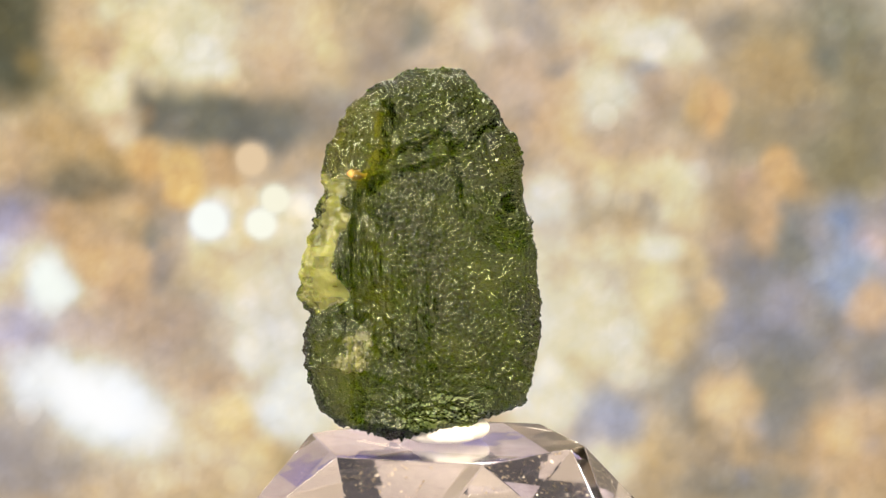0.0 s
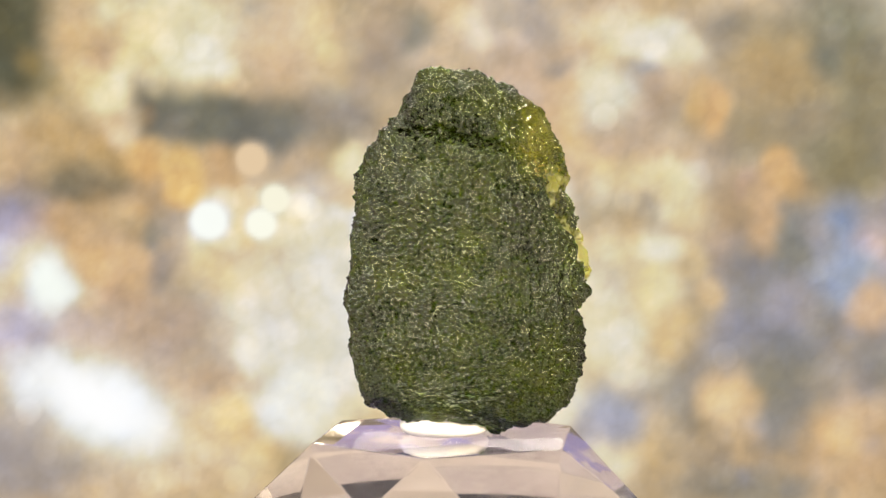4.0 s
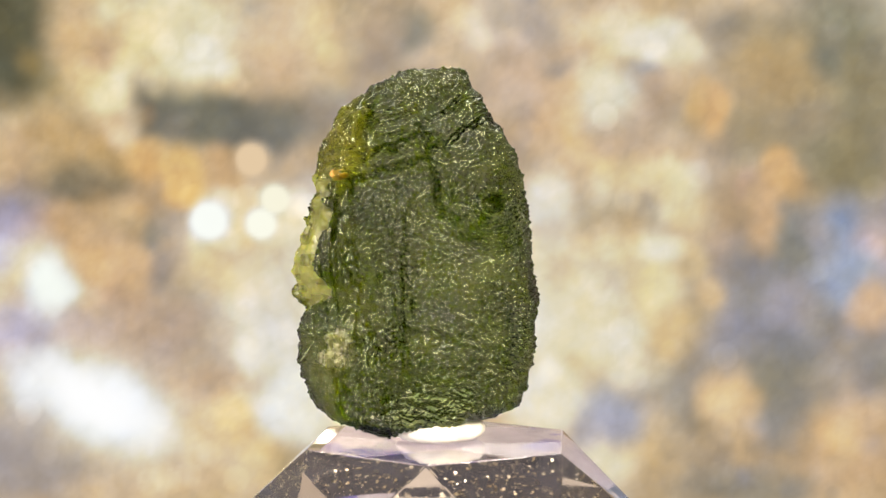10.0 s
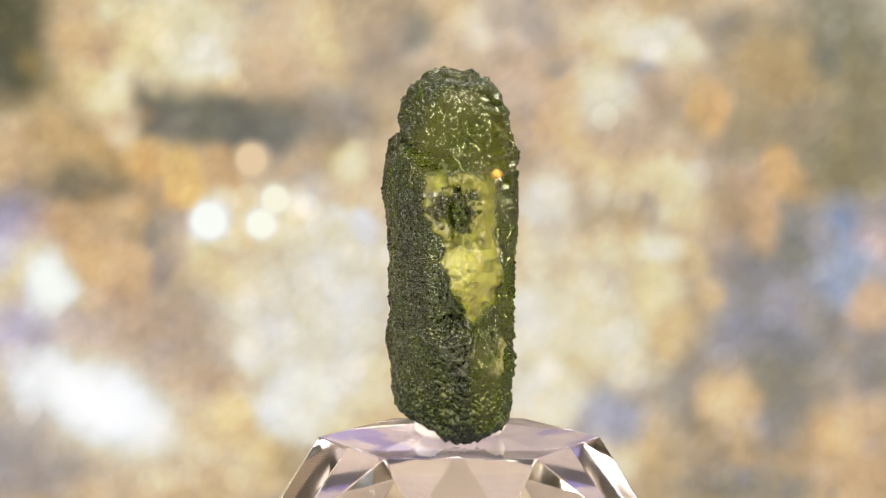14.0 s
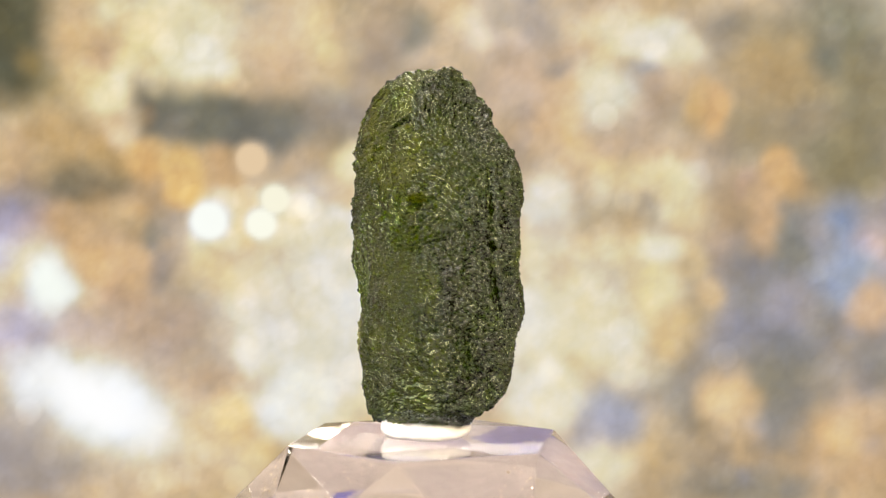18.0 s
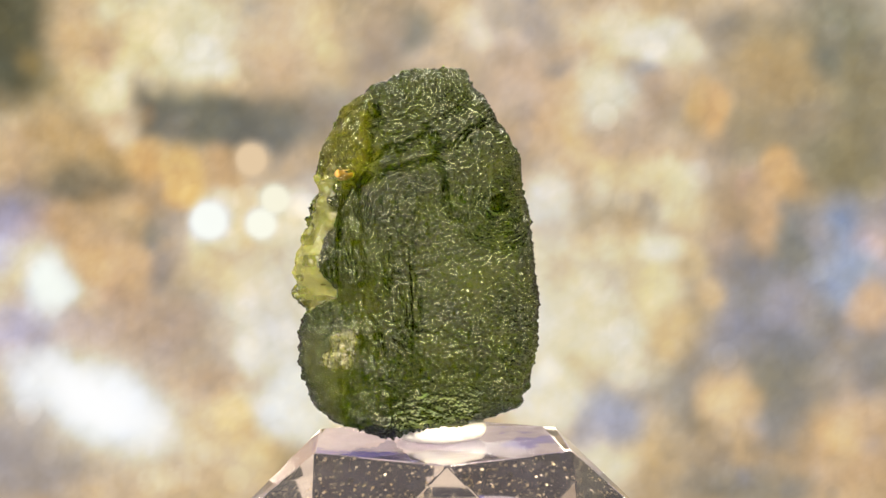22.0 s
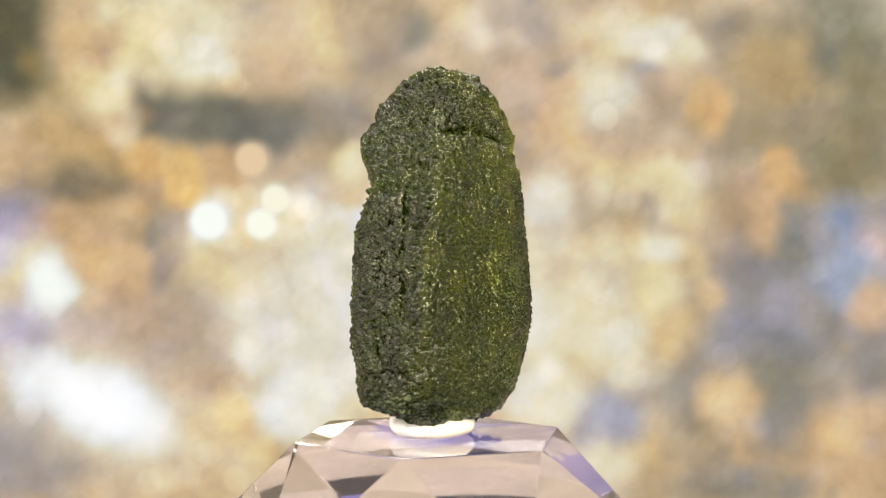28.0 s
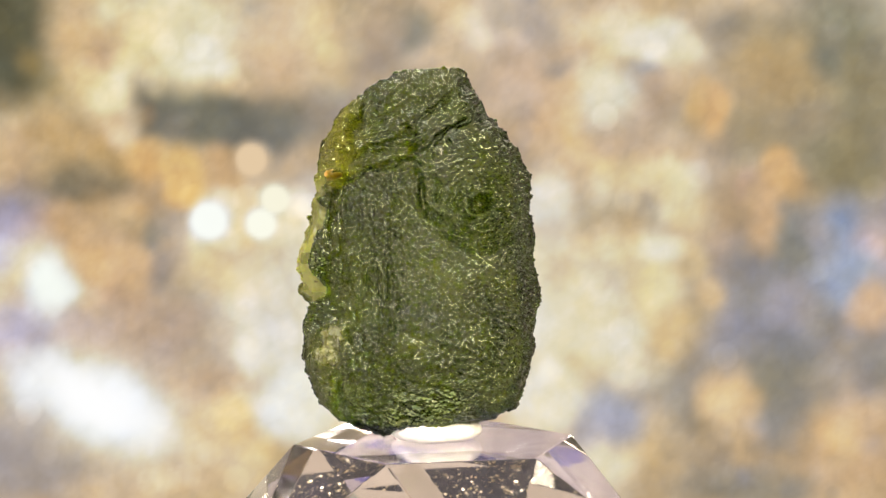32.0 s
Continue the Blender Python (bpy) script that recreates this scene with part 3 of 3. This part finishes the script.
def glitter():
    """Gold flakes strewn over the cloth of the turntable."""
    rng = np.random.default_rng(12)
    verts, faces = [], []
    rs, angles = 0.0292 + 0.0125 * rng.random(12000), rng.random(12000) * 2 * math.pi
    keep = np.abs((np.degrees(angles) - 316 + 180) % 360 - 180) < 52 * rng.random(12000) ** 0.4
    for i, (r, a) in enumerate(zip(rs[keep][:800].tolist(), angles[keep][:800].tolist())):
        m = Matrix.Translation((r * math.cos(a), r * math.sin(a), zt + 0.0002)) @ Euler((rng.normal(0, 0.5), rng.normal(0, 0.5), rng.random() * 6)).to_matrix().to_4x4()
        size = rng.uniform(0.00007, 0.00022)
        verts += [tuple(m @ Vector((size * math.cos(k * math.pi / 3), size * math.sin(k * math.pi / 3), 0))) for k in range(6)]
        faces.append(tuple(range(6 * i, 6 * i + 6)))
    return tagged(mesh_object("glitter", verts, faces, GOLD, turntable), "tiny gold glitter flakes", kind="stuff")


glitter()

# ---- faceted glass stand ----
HEX = 250
MID = (-9.6, 29.5)  # the stand sits a little off the turning axis


def ring(radius, z, turn):
    angles = [radians(turn + 60 * k - 90) for k in range(6)]
    return [(MID[0] + radius * math.cos(a), MID[1] + radius * math.sin(a), z) for a in angles]


def glass_stand():
    bm = bmesh.new()
    rings = [ring(HEX, 0, 23), ring(432, -200, 53), ring(432, -270, 53), ring(300, -470, 23)]
    vs = [[bm.verts.new([c * U for c in p]) for p in r] for r in rings]
    a, b, c, d = vs
    bm.faces.new(a)
    for k in range(6):
        n = (k + 1) % 6
        bm.faces.new((a[k], b[k], a[n]))
        bm.faces.new((a[n], b[k], b[n]))
        bm.faces.new((b[k], c[k], c[n], b[n]))
        bm.faces.new((c[k], d[n], c[n]))
        bm.faces.new((c[k], d[k], d[n]))
    bm.faces.new(d[::-1])
    bmesh.ops.recalc_face_normals(bm, faces=bm.faces)
    bmesh.ops.bevel(bm, geom=bm.edges[:], offset=2.2 * U, segments=2, affect="EDGES", profile=0.5)
    me = bpy.data.meshes.new("glass_stand")
    bm.to_mesh(me)
    bm.free()
    me.materials.append(GLASS)
    return tagged(new("glass_stand", me), "faceted clear lavender crystal glass display stand", "display stand")


stand = glass_stand()


# ---- lump of putty ----
def putty_lump():
    rows, cols = 60, 160
    a = np.linspace(0, 2 * math.pi, cols, endpoint=False)[None, :]
    s = np.linspace(0, 1, rows)[:, None]
    r = 80 * (np.sin(np.clip(s, 0, 1) * math.pi)) ** 0.35 + 0 * a
    z = 19 - 19 * np.cos(s * math.pi) + 0 * a
    r = r * (1 + 0.03 * np.sin(2 * a + 1) + 0.02 * np.sin(3 * a))
    x, y = r * np.cos(a) - 6, r * np.sin(a) - 28
    lump = 1 + 0.05 * fbm(x / 40, y / 40, z / 40, 31)
    P = np.stack([x * lump, y * lump, z * lump], -1) * U
    return tagged(new("putty", grid_mesh("putty", P, PUTTY, wrap=True)), "flattened white putty lump under the green stone", "putty")


putty = putty_lump()


# ---- the green stone ----
LEVEL = [752, 758, 752, 740, 725, 700, 680, 640, 600, 560, 520, 480, 440, 400, 360, 340, 320, 300, 275, 250, 225, 200, 175, 150, 130, 121, 118]
BROAD_L = [745, 690, 640, 590, 568, 554, 545, 533, 530, 537, 524, 521, 522, 528, 539, 547, 548, 555, 565, 578, 590, 606, 633, 665, 715, 745, 785]
BROAD_R = [745, 790, 840, 900, 920, 921, 927, 943, 945, 944, 945, 943, 941, 934, 929, 928, 926, 922, 912, 895, 873, 857, 845, 835, 826, 818, 785]
THIN_L = [765, 735, 705, 672, 664, 661, 663, 665, 664, 664, 664, 662, 659, 657, 656, 653, 652, 653, 656, 663, 667, 672, 685, 703, 732, 765, 785]
THIN_R = [765, 790, 815, 845, 862, 867, 868, 869, 872, 871, 871, 872, 874, 876, 881, 882, 882, 880, 878, 872, 865, 867, 865, 850, 822, 797, 785]
EARLY_L = [760, 720, 680, 645, 632, 614, 605, 601, 590, 592, 587, 574, 576, 580, 583, 587, 591, 594, 596, 600, 610, 622, 640, 668, 723, 750, 785]
EARLY_R = [760, 800, 840, 862, 882, 912, 922, 929, 934, 941, 945, 948, 947, 942, 941, 942, 940, 934, 915, 900, 884, 868, 860, 843, 822, 806, 785]
LATE_L = [750, 700, 672, 652, 639, 619, 612, 603, 596, 594, 592, 595, 598, 603, 612, 618, 624, 630, 623, 622, 635, 648, 665, 690, 718, 745, 785]
LATE_R = [750, 790, 835, 870, 908, 938, 936, 934, 945, 944, 945, 947, 944, 932, 914, 909, 911, 915, 926, 922, 905, 888, 876, 852, 825, 808, 785]
ROWS, COLS = 740, 1050


def corner_power(a, b, reach, turn):
    """The exponent of the superellipse quarter a by b that reaches that far in the direction turn."""
    c, s = abs(math.cos(radians(turn))), abs(math.sin(radians(turn)))
    tries = np.concatenate([np.linspace(1.6, 5.0, 69), np.linspace(5.1, 9.0, 40)])
    m = (tries / (tries - 1))[None, :]
    got = ((np.maximum(a, 1)[:, None] * c) ** m + (np.maximum(b, 1)[:, None] * s) ** m) ** (1 / m)
    n = tries[np.abs(got - reach[:, None]).argmin(axis=1)]
    n[:12], n[-30:] = n[12], n[-30]
    return np.convolve(np.pad(n, 20, "edge"), np.ones(41) / 41, "valid")


def crease(x, y, path, width):
    """1 along a broken line of (x, y) points, fading to 0 within the width."""
    best = np.full(x.shape, 1e9)
    for (ax, ay), (bx_, by_) in zip(path, path[1:]):
        k = np.clip(((x - ax) * (bx_ - ax) + (y - ay) * (by_ - ay)) / ((bx_ - ax) ** 2 + (by_ - ay) ** 2), 0, 1)
        best = np.minimum(best, np.hypot(x - ax - k * (bx_ - ax), y - ay - k * (by_ - ay)))
    return np.exp(-(best / width) ** 2)


def stone():
    h = 775 - np.array(LEVEL, float)
    sides = [np.array(c, float) - 782 for c in (BROAD_L, BROAD_R, THIN_L, THIN_R, EARLY_L, EARLY_R, LATE_L, LATE_R)]
    mean = (sides[1] - sides[0] + sides[3] - sides[2]) / 4
    arc = np.concatenate([[0], np.cumsum(np.hypot(np.diff(h), np.diff(mean)))])
    s = np.linspace(0, arc[-1], ROWS)
    knots = [np.interp(s, arc, c) for c in (h, *sides)]
    pad = 6
    smooth = [np.convolve(np.pad(c, pad, "edge"), np.ones(2 * pad + 1) / (2 * pad + 1), "valid") for c in knots]
    for c, k in zip(smooth, knots):
        c[:pad], c[-pad:] = k[:pad], k[-pad:]
    h, ul, ur, wl, wr, el, er, ll, lr = smooth
    uc, wc, a, b = (ul + ur) / 2, (wl + wr) / 2, (ur - ul) / 2 - 1.5, (wr - wl) / 2 - 1.5

    late = radians(44.2)
    early = radians(46.9)
    powers = [corner_power(a, b, er - (uc * math.cos(early) + wc * math.sin(early)), 46.9),
              corner_power(a, b, -ll + (uc * math.cos(late) - wc * math.sin(late)), 44.2),
              corner_power(a, b, -el + (uc * math.cos(early) + wc * math.sin(early)), 46.9),
              corner_power(a, b, lr - (uc * math.cos(late) - wc * math.sin(late)), 44.2)]
    t = np.linspace(0, 2 * math.pi, 8001)
    r = 1 / (np.abs(np.cos(t) / 205) ** 3 + np.abs(np.sin(t) / 108) ** 3) ** (1 / 3)
    sx, sy = r * np.cos(t), r * np.sin(t)
    length = np.concatenate([[0], np.cumsum(np.hypot(np.diff(sx), np.diff(sy)))])
    at = (np.arange(COLS) + 0.5) / COLS * length[-1]
    ct, st = np.interp(at, length, sx)[None, :] / 205, np.interp(at, length, sy)[None, :] / 108
    quarter = np.where(st[0] > 0, np.where(ct[0] > 0, 0, 1), np.where(ct[0] > 0, 3, 2))
    n = np.stack(powers, -1)[:, quarter]
    r = 1 / (np.abs(ct) ** n + np.abs(st) ** n) ** (1 / n)
    x = uc[:, None] + a[:, None] * r * ct
    y = wc[:, None] + b[:, None] * r * st
    z = h[:, None] + 0 * x
    P = np.stack([x, y, z], -1)
    du = np.roll(P, -2, 1) - np.roll(P, 2, 1)
    dv = np.gradient(P, axis=0)
    N = np.cross(du, dv)
    N /= np.maximum(np.linalg.norm(N, axis=-1, keepdims=True), 1e-9)
    for k in range(3):
        N = (np.roll(N, 1, 1) + N + np.roll(N, -1, 1)) / 3
    N /= np.maximum(np.linalg.norm(N, axis=-1, keepdims=True), 1e-9)
    front, back = step(0.25, 0.75, -N[..., 1]), step(0.25, 0.75, N[..., 1])
    ends = 1 - np.maximum(front, back)
    near, far = ends * step(0, 60, x), ends * step(0, 60, -x)
    lv = 775 - z
    px, pl = 782 + 1.043 * x, 310 + 1.043 * (lv - 310)  # place on the broad face

    # chip: the fresh break along one narrow end
    wob = 9 * fbm(x / 20, y / 20, z / 20, 51, 3)
    rag = 20 * fbm(x / 34, y / 34, z / 34, 58, 4)
    brink = np.interp(lv, [296, 318, 360, 398, 416, 449, 492, 542], [50, 46, 42, 36, 10, 15, 2, -24])
    shore = np.interp(lv, [296, 390, 437, 492, 520, 545], [-84, -82, -72, -84, -78, -44])
    chip = (step(-178, -190, x - 0.4 * wob) * step(-3, 3, y + 0.8 * wob - shore) * step(3, -3, y + 0.8 * wob - brink)
            * step(296, 306, lv + 2.2 * wob + 0.5 * rag) * step(549, 541, lv + wob))
    # darker, rougher patch in the upper part of the chip
    dark_patch = chip * step(1.15, 0.7, np.hypot((y + 8 + 0.6 * wob) / 46, (lv - 366) / 40) + 0.35 * fbm(x / 14, y / 14, z / 14, 57, 3))
    frayed = far * step(300, 320, lv) * step(570, 550, lv)
    rim = step(-105, -158, x + 0.8 * rag) * step(130, 160, lv + rag) * step(345, 300, lv + wob) * step(85, 45, y + rag)
    fringe = step(-120, -175, x + 0.8 * rag) * step(130, 160, lv + rag) * step(345, 300, lv + wob) * back
    # scar: a pale crusted patch low on the same end, with a raised lip
    scar = np.hypot((px - 592 + 0.5 * wob) / 33, (pl - 628) / 40) + 0.22 * fbm(x / 16, y / 16, z / 16, 61, 3)
    on_scar = step(0.35, -0.1, N[..., 1]) * step(-90, -140, x)
    lip = on_scar * bell(scar, 0.95, 0.16)
    lobes = np.minimum(np.hypot((px - 600) / 24, (pl - 606) / 24), np.hypot((px - 586) / 28, (pl - 642) / 18)) + 0.3 * fbm(x / 13, y / 13, z / 13, 63, 3)
    crust = np.clip(on_scar * (0.7 * step(1.2, 0.6, lobes) + 0.4 * step(1.05, 0.85, scar) * step(0, 0.4, fbm(x / 9, y / 9, z / 9, 64, 3))), 0, 1)

    jx, jl = px + 0.9 * wob + 0.25 * rag, pl + 0.6 * wob
    path = [(600, 350), (606, 420), (622, 500), (632, 560), (648, 625)]
    channel = np.maximum(front, 0.6 * far) * crease(jx, jl, path, 22)
    slit = np.maximum(front, far * 0.5) * crease(jx, jl, [(650, 175), (636, 240), (622, 308), (600, 330)], 8)
    cross = front * np.maximum.reduce([crease(jx, jl, [(600, 320), (660, 304), (753, 276), (849, 212)], 7),
                                       crease(jx, jl, [(620, 290), (690, 260), (737, 236)], 5),
                                       crease(jx, jl, [(746, 225), (757, 275), (774, 330), (790, 385)], 6)])

    d = 5 * fbm(x / 80, y / 80, z / 80, 3, 3)
    d = d + 2.8 * fbm(x / 24, y / 24, z / 24, 9, 2) * (0.7 + ends)
    d = d + 6 * (0.35 - np.abs(vnoise(x / 27, y / 27, z / 25, 11))) * (0.15 + ends)
    d = d + frayed * (5 * fbm(x / 14, y / 14, z / 14, 52, 3))
    d = d + far * step(310, 290, lv) * 5 * (np.abs(fbm(x / 22, y / 22, z / 18, 53, 3)) - 0.3)
    # flow ridges sweep across the head of the broad face
    q = np.hypot(px - 576, pl + 88) + 6 * fbm(x / 70, y / 70, z / 70, 21, 2)
    along = np.arctan2(px - 576, pl + 88) * 360
    head = front * step(16, -10, q - 405 - 24 * step(780, 900, px)) * step(128, 170, lv)
    lines = 1 - np.abs(vnoise(q / 10, along / 150, 0 * q, 25)) * 2
    d = d + head * (5.5 * lines * (0.55 + 0.55 * vnoise(q / 50, along / 60, 0 * q, 22)) + 3.0 * (0.4 - np.abs(vnoise(q / 4.5, along / 60, 0 * q, 24))))
    # whorl with a pit
    rho = np.hypot(px - 876 + 6 * vnoise(x / 30, y / 30, z / 30, 27), pl - 361)
    whorl = step(0.1, 0.5, -N[..., 1]) * step(104, 76, rho) * step(20, 28, rho) * (0.45 + 0.55 * step(-30, 30, 0.9 * (pl - 361) + 0.45 * (876 - px) + 6))
    d = d + whorl * 3.8 * np.sin(rho * math.pi / 4.6 + 3.6 * fbm(x / 24, y / 24, z / 24, 28, 3)) * (0.6 + 0.7 * vnoise(x / 17, y / 17, z / 17, 30))
    d = d - 30 * step(18, 9, rho) * front + 6 * bell(rho, 23, 5) * front * (1 + 0.8 * vnoise(x / 9, y / 9, z / 9, 29))
    # creases, and the channel beside the rim
    d = d - 11 * cross - 24 * slit - 17 * channel + 5 * channel * fbm(x / 15, y / 15, z / 18, 85, 3)
    d = d - 12 * np.maximum(front, 0.4 * far) * crease(px, pl, [(598, 335), (582, 400), (590, 470), (600, 560)], 9)
    d = d + 6 * front * crease(px, pl, [(625, 360), (634, 420), (650, 500), (668, 600), (705, 680)], 12)
    d = d - 5 * front * crease(px, pl, [(729, 535), (734, 566)], 4) - 4 * front * crease(px, pl, [(690, 350), (676, 430), (692, 520), (704, 600), (735, 690)], 7)
    fibre = np.maximum(front * step(800, 690, px), far) * step(320, 355, lv) * (1 - chip)
    strands = 1 - 2 * np.abs(vnoise((x - y) / 11, 0 * x, z / 75, 38))
    d = d + fibre * (1 - 0.6 * channel) * (5.5 * strands * (0.6 + 0.7 * vnoise(x / 30, y / 30, z / 90, 37)) + 2.2 * vnoise((x - y) / 5, 0 * x, z / 30, 36))
    # scalloped foot of the broad face
    foot = front * step(555, 610, pl)
    scallop = cells((x + wob) / 30, y / 30, (z + 0.25 * x) / 14, 41)
    d = d + foot * 9 * (0.55 - scallop) * step(560, 640, px)
    # back: a step that runs round the head, the head set back and ribbed
    edge = np.interp(x, [-242, -228, -205, -120, -43, 60, 150], [425, 350, 302, 268, 246, 236, 228]) + wob
    d = d - back * (9 * step(6, -10, lv - edge) + 13 * bell(lv - edge, -4, 8))
    crown = back * step(10, -10, lv - edge)
    d = d + crown * 5 * (np.abs(vnoise(x / 10, y / 10, z / 60, 43)) - 0.3)
    d = d + back * (2.6 * (0.35 - np.abs(vnoise(x / 8, y / 8, z / 16, 47))) + 4.5 * (np.abs(vnoise(x / 17, y / 17, z / 110, 48)) - 0.3) + 2.4 * vnoise(x / 24, y / 24, z / 30, 49))
    # narrow end: fine hobnail columns and slits
    gash = near * np.maximum.reduce([crease(y, lv, [(29, 295), (24, 350), (26, 400)], 5), crease(y, lv, [(24, 425), (26, 480), (33, 545)], 5), 0.8 * crease(y, lv, [(-26, 560), (-24, 600), (-18, 650)], 4)])
    d = d - 9 * gash
    d = d + near * (2.2 * (np.abs(vnoise(x / 17, y / 17, z / 130, 45)) - 0.3) + 7.0 * (0.2 - cells((x + 0.3 * wob) / 7.4, (y + 0.3 * wob) / 7.4, z / 6.8, 44) ** 2))
    # grit: fine pitting, denser on the faces, rare on clear glass
    calm = front * step(1.25, 0.6, np.hypot((px - 760) / 130, (pl - 450) / 150))
    patchy = step(-0.5, 0.5, fbm(x / 38, y / 38, z / 45, 76, 3))
    smooth_skin = np.clip(0.65 * channel + 0.4 * rim + 0.6 * slit + 0.35 * cross + 0.9 * gash + 0.95 * chip * (1 - dark_patch) + 0.8 * crust, 0, 1)
    grit = (1 - smooth_skin) * (0.55 + 0.45 * patchy) * (1 - 0.35 * head) * (1 - 0.25 * whorl)
    grit = np.maximum(grit, 0.8 * calm * (1 - smooth_skin))
    warp = 4 * fbm(x / 30, y / 30, z / 30, 71, 2)
    d = d + grit * (1 - 0.35 * calm) * (1 - 0.6 * near) * 7.0 * (0.2 - cells((x + warp) / 6.8, (y + warp) / 6.8, z / 6.2, 73) ** 2)
    d = d + grit * (1 - 0.4 * calm) * 1.2 * vnoise(x / 10, y / 10, z / 9, 74) + grit * 1.2 * vnoise(x / 3.3, y / 3.6, z / 3.4, 77)
    d = d - far * (5 * bell(lv, 549, 9) + 9 * bell(lv, 338, 10)) - chip * (6 + 5 * step(460, 520, lv)) + chip * 2.5 * fbm(x / 26, y / 26, z / 26, 79, 3) + dark_patch * 3 * fbm(x / 8, y / 8, z / 8, 80, 2)
    d = d + 3 * lip + crust * 4 + crust * 1.5 * fbm(x / 9, y / 9, z / 9, 81, 2)
    glassy = np.clip(channel * step(-0.5, 0.4, fbm(x / 15, y / 15, z / 18, 85, 3)) + 0.7 * rim + gash, 0, 1)
    crest = np.clip(np.abs(x - uc[:, None]) / np.maximum(a[:, None], 1), 0, 1)
    # light coming through, put into the colour: rims, top, crest and broad face lighter
    lit_through = np.clip(np.maximum.reduce([0.9 * rim, 0.5 * step(-150, -185, x + 0.5 * rag) * step(560, 600, lv) * front, 0.55 * fringe, 0.5 * step(185, 122, lv + 0.5 * rag), 0.3 * step(0.86, 1.0, crest) * (1 - far) * (1 - 0.6 * near), 0.25 * channel, 0.4 * crown * step(-40, -150, x)])
                   + 0.25 * fbm(x / 45, y / 45, z / 45, 87, 2) + 0.2 * front, 0, 1)
    lit_through = lit_through - 0.55 * near - 0.22 * back * (1 - fringe) - 0.65 * far * (1 - rim) * (1 - fringe) * (1 - chip) - 0.9 * slit - 0.2 * cross - 0.5 * dark_patch - 0.15 * whorl  # painted darker: ends, where the glass is deepest end to end, back, clefts, whorl
    pale = chip * (1 - 0.95 * dark_patch) * (0.7 + 0.3 * step(405, 445, lv + 2 * wob)) * np.clip(0.85 + 0.5 * vnoise(x / 30, y / 30, z / 12, 59), 0, 1)
    d = d * step(0, 14, np.arange(ROWS))[:, None] * step(0, 14, ROWS - 1 - np.arange(ROWS))[:, None]
    P = P + N * d[..., None]
    low = np.hypot(P[..., 0] + 105, P[..., 1] + 47)
    P[..., 2] -= (6 * np.exp(-(low / 45) ** 2) - 14 * step(0, 90, P[..., 0]) - 12 * step(0, 70, P[..., 1]) + 5 * fbm(x / 28, y / 28, 0 * x, 83, 2)) * step(95, 30, z)
    me = grid_mesh("green_stone", P * U, STONE, wrap=True)
    for name, values in (("chip", pale), ("crust", crust), ("glassy", glassy), ("lit_through", lit_through), ("grit", grit)):
        me.attributes.new(name, "FLOAT", "POINT").data.foreach_set("value", np.ascontiguousarray(values, np.float32).reshape(-1))
    return tagged(new("green_stone", me), "upright olive-green pitted natural glass stone with broken edge", "stone")


rock = stone()


def mineral_grain():
    """A speck of amber mineral caught in the cleft."""
    rows, cols = 14, 20
    a = np.linspace(0, 2 * math.pi, cols, endpoint=False)[None, :]
    v = np.linspace(-math.pi / 2, math.pi / 2, rows)[:, None]
    x, y, z = 14 * np.cos(v) * np.cos(a), 11 * np.cos(v) * np.sin(a), 9 * np.sin(v) + 0 * a
    lump = 1 + 0.18 * fbm(x / 7, y / 7, z / 7, 97, 2)
    P = np.stack([x * lump - 179, y * lump - 74, z * lump + 467], -1) * U
    ob = new("mineral_grain", grid_mesh("mineral_grain", P, AMBER, wrap=True))
    ob.parent = rock
    return tagged(ob, "small amber-orange mineral grain")


mineral_grain()


# ---- turning ----
# Turn of the stone, in degrees, every half second of one round of 11.5 s from 4.5 s on; the first round starts a little late.
TURN = [0.4, 27.1, 49.9, 70.1, 87.0, 101.3, 113.0, 122.8, 131.7, 139.0, 145.8, 152.4,
        159.2, 166.1, 173.3, 181.7, 191.8, 204.6, 221.5, 247.0, 280.5, 310.0, 335.5]


def turn_at(t):
    late = 0.13 * max(0.0, min(1.0, (10 - t) / 1.5))
    u = (t - late - 4.5) * 2
    n = math.floor(u)
    f = u - n
    a, b, c, d = (TURN[(n + k) % 23] + 360 * ((n + k) // 23) for k in (-1, 0, 1, 2))
    return b + 0.5 * f * (c - a + f * (2 * a - 5 * b + 4 * c - d + f * (3 * (b - c) + d - a)))


def motions():
    for thing, lift, zero in ((rock, 0, 152.4), (putty, 0, 152.4), (stand, 0, 0), (turntable, TOP, 0)):
        walk(thing, [(i / 2, pose(0, 0, lift, 0, 0, turn_at(i / 2) - zero)) for i in range(65)])


motions()
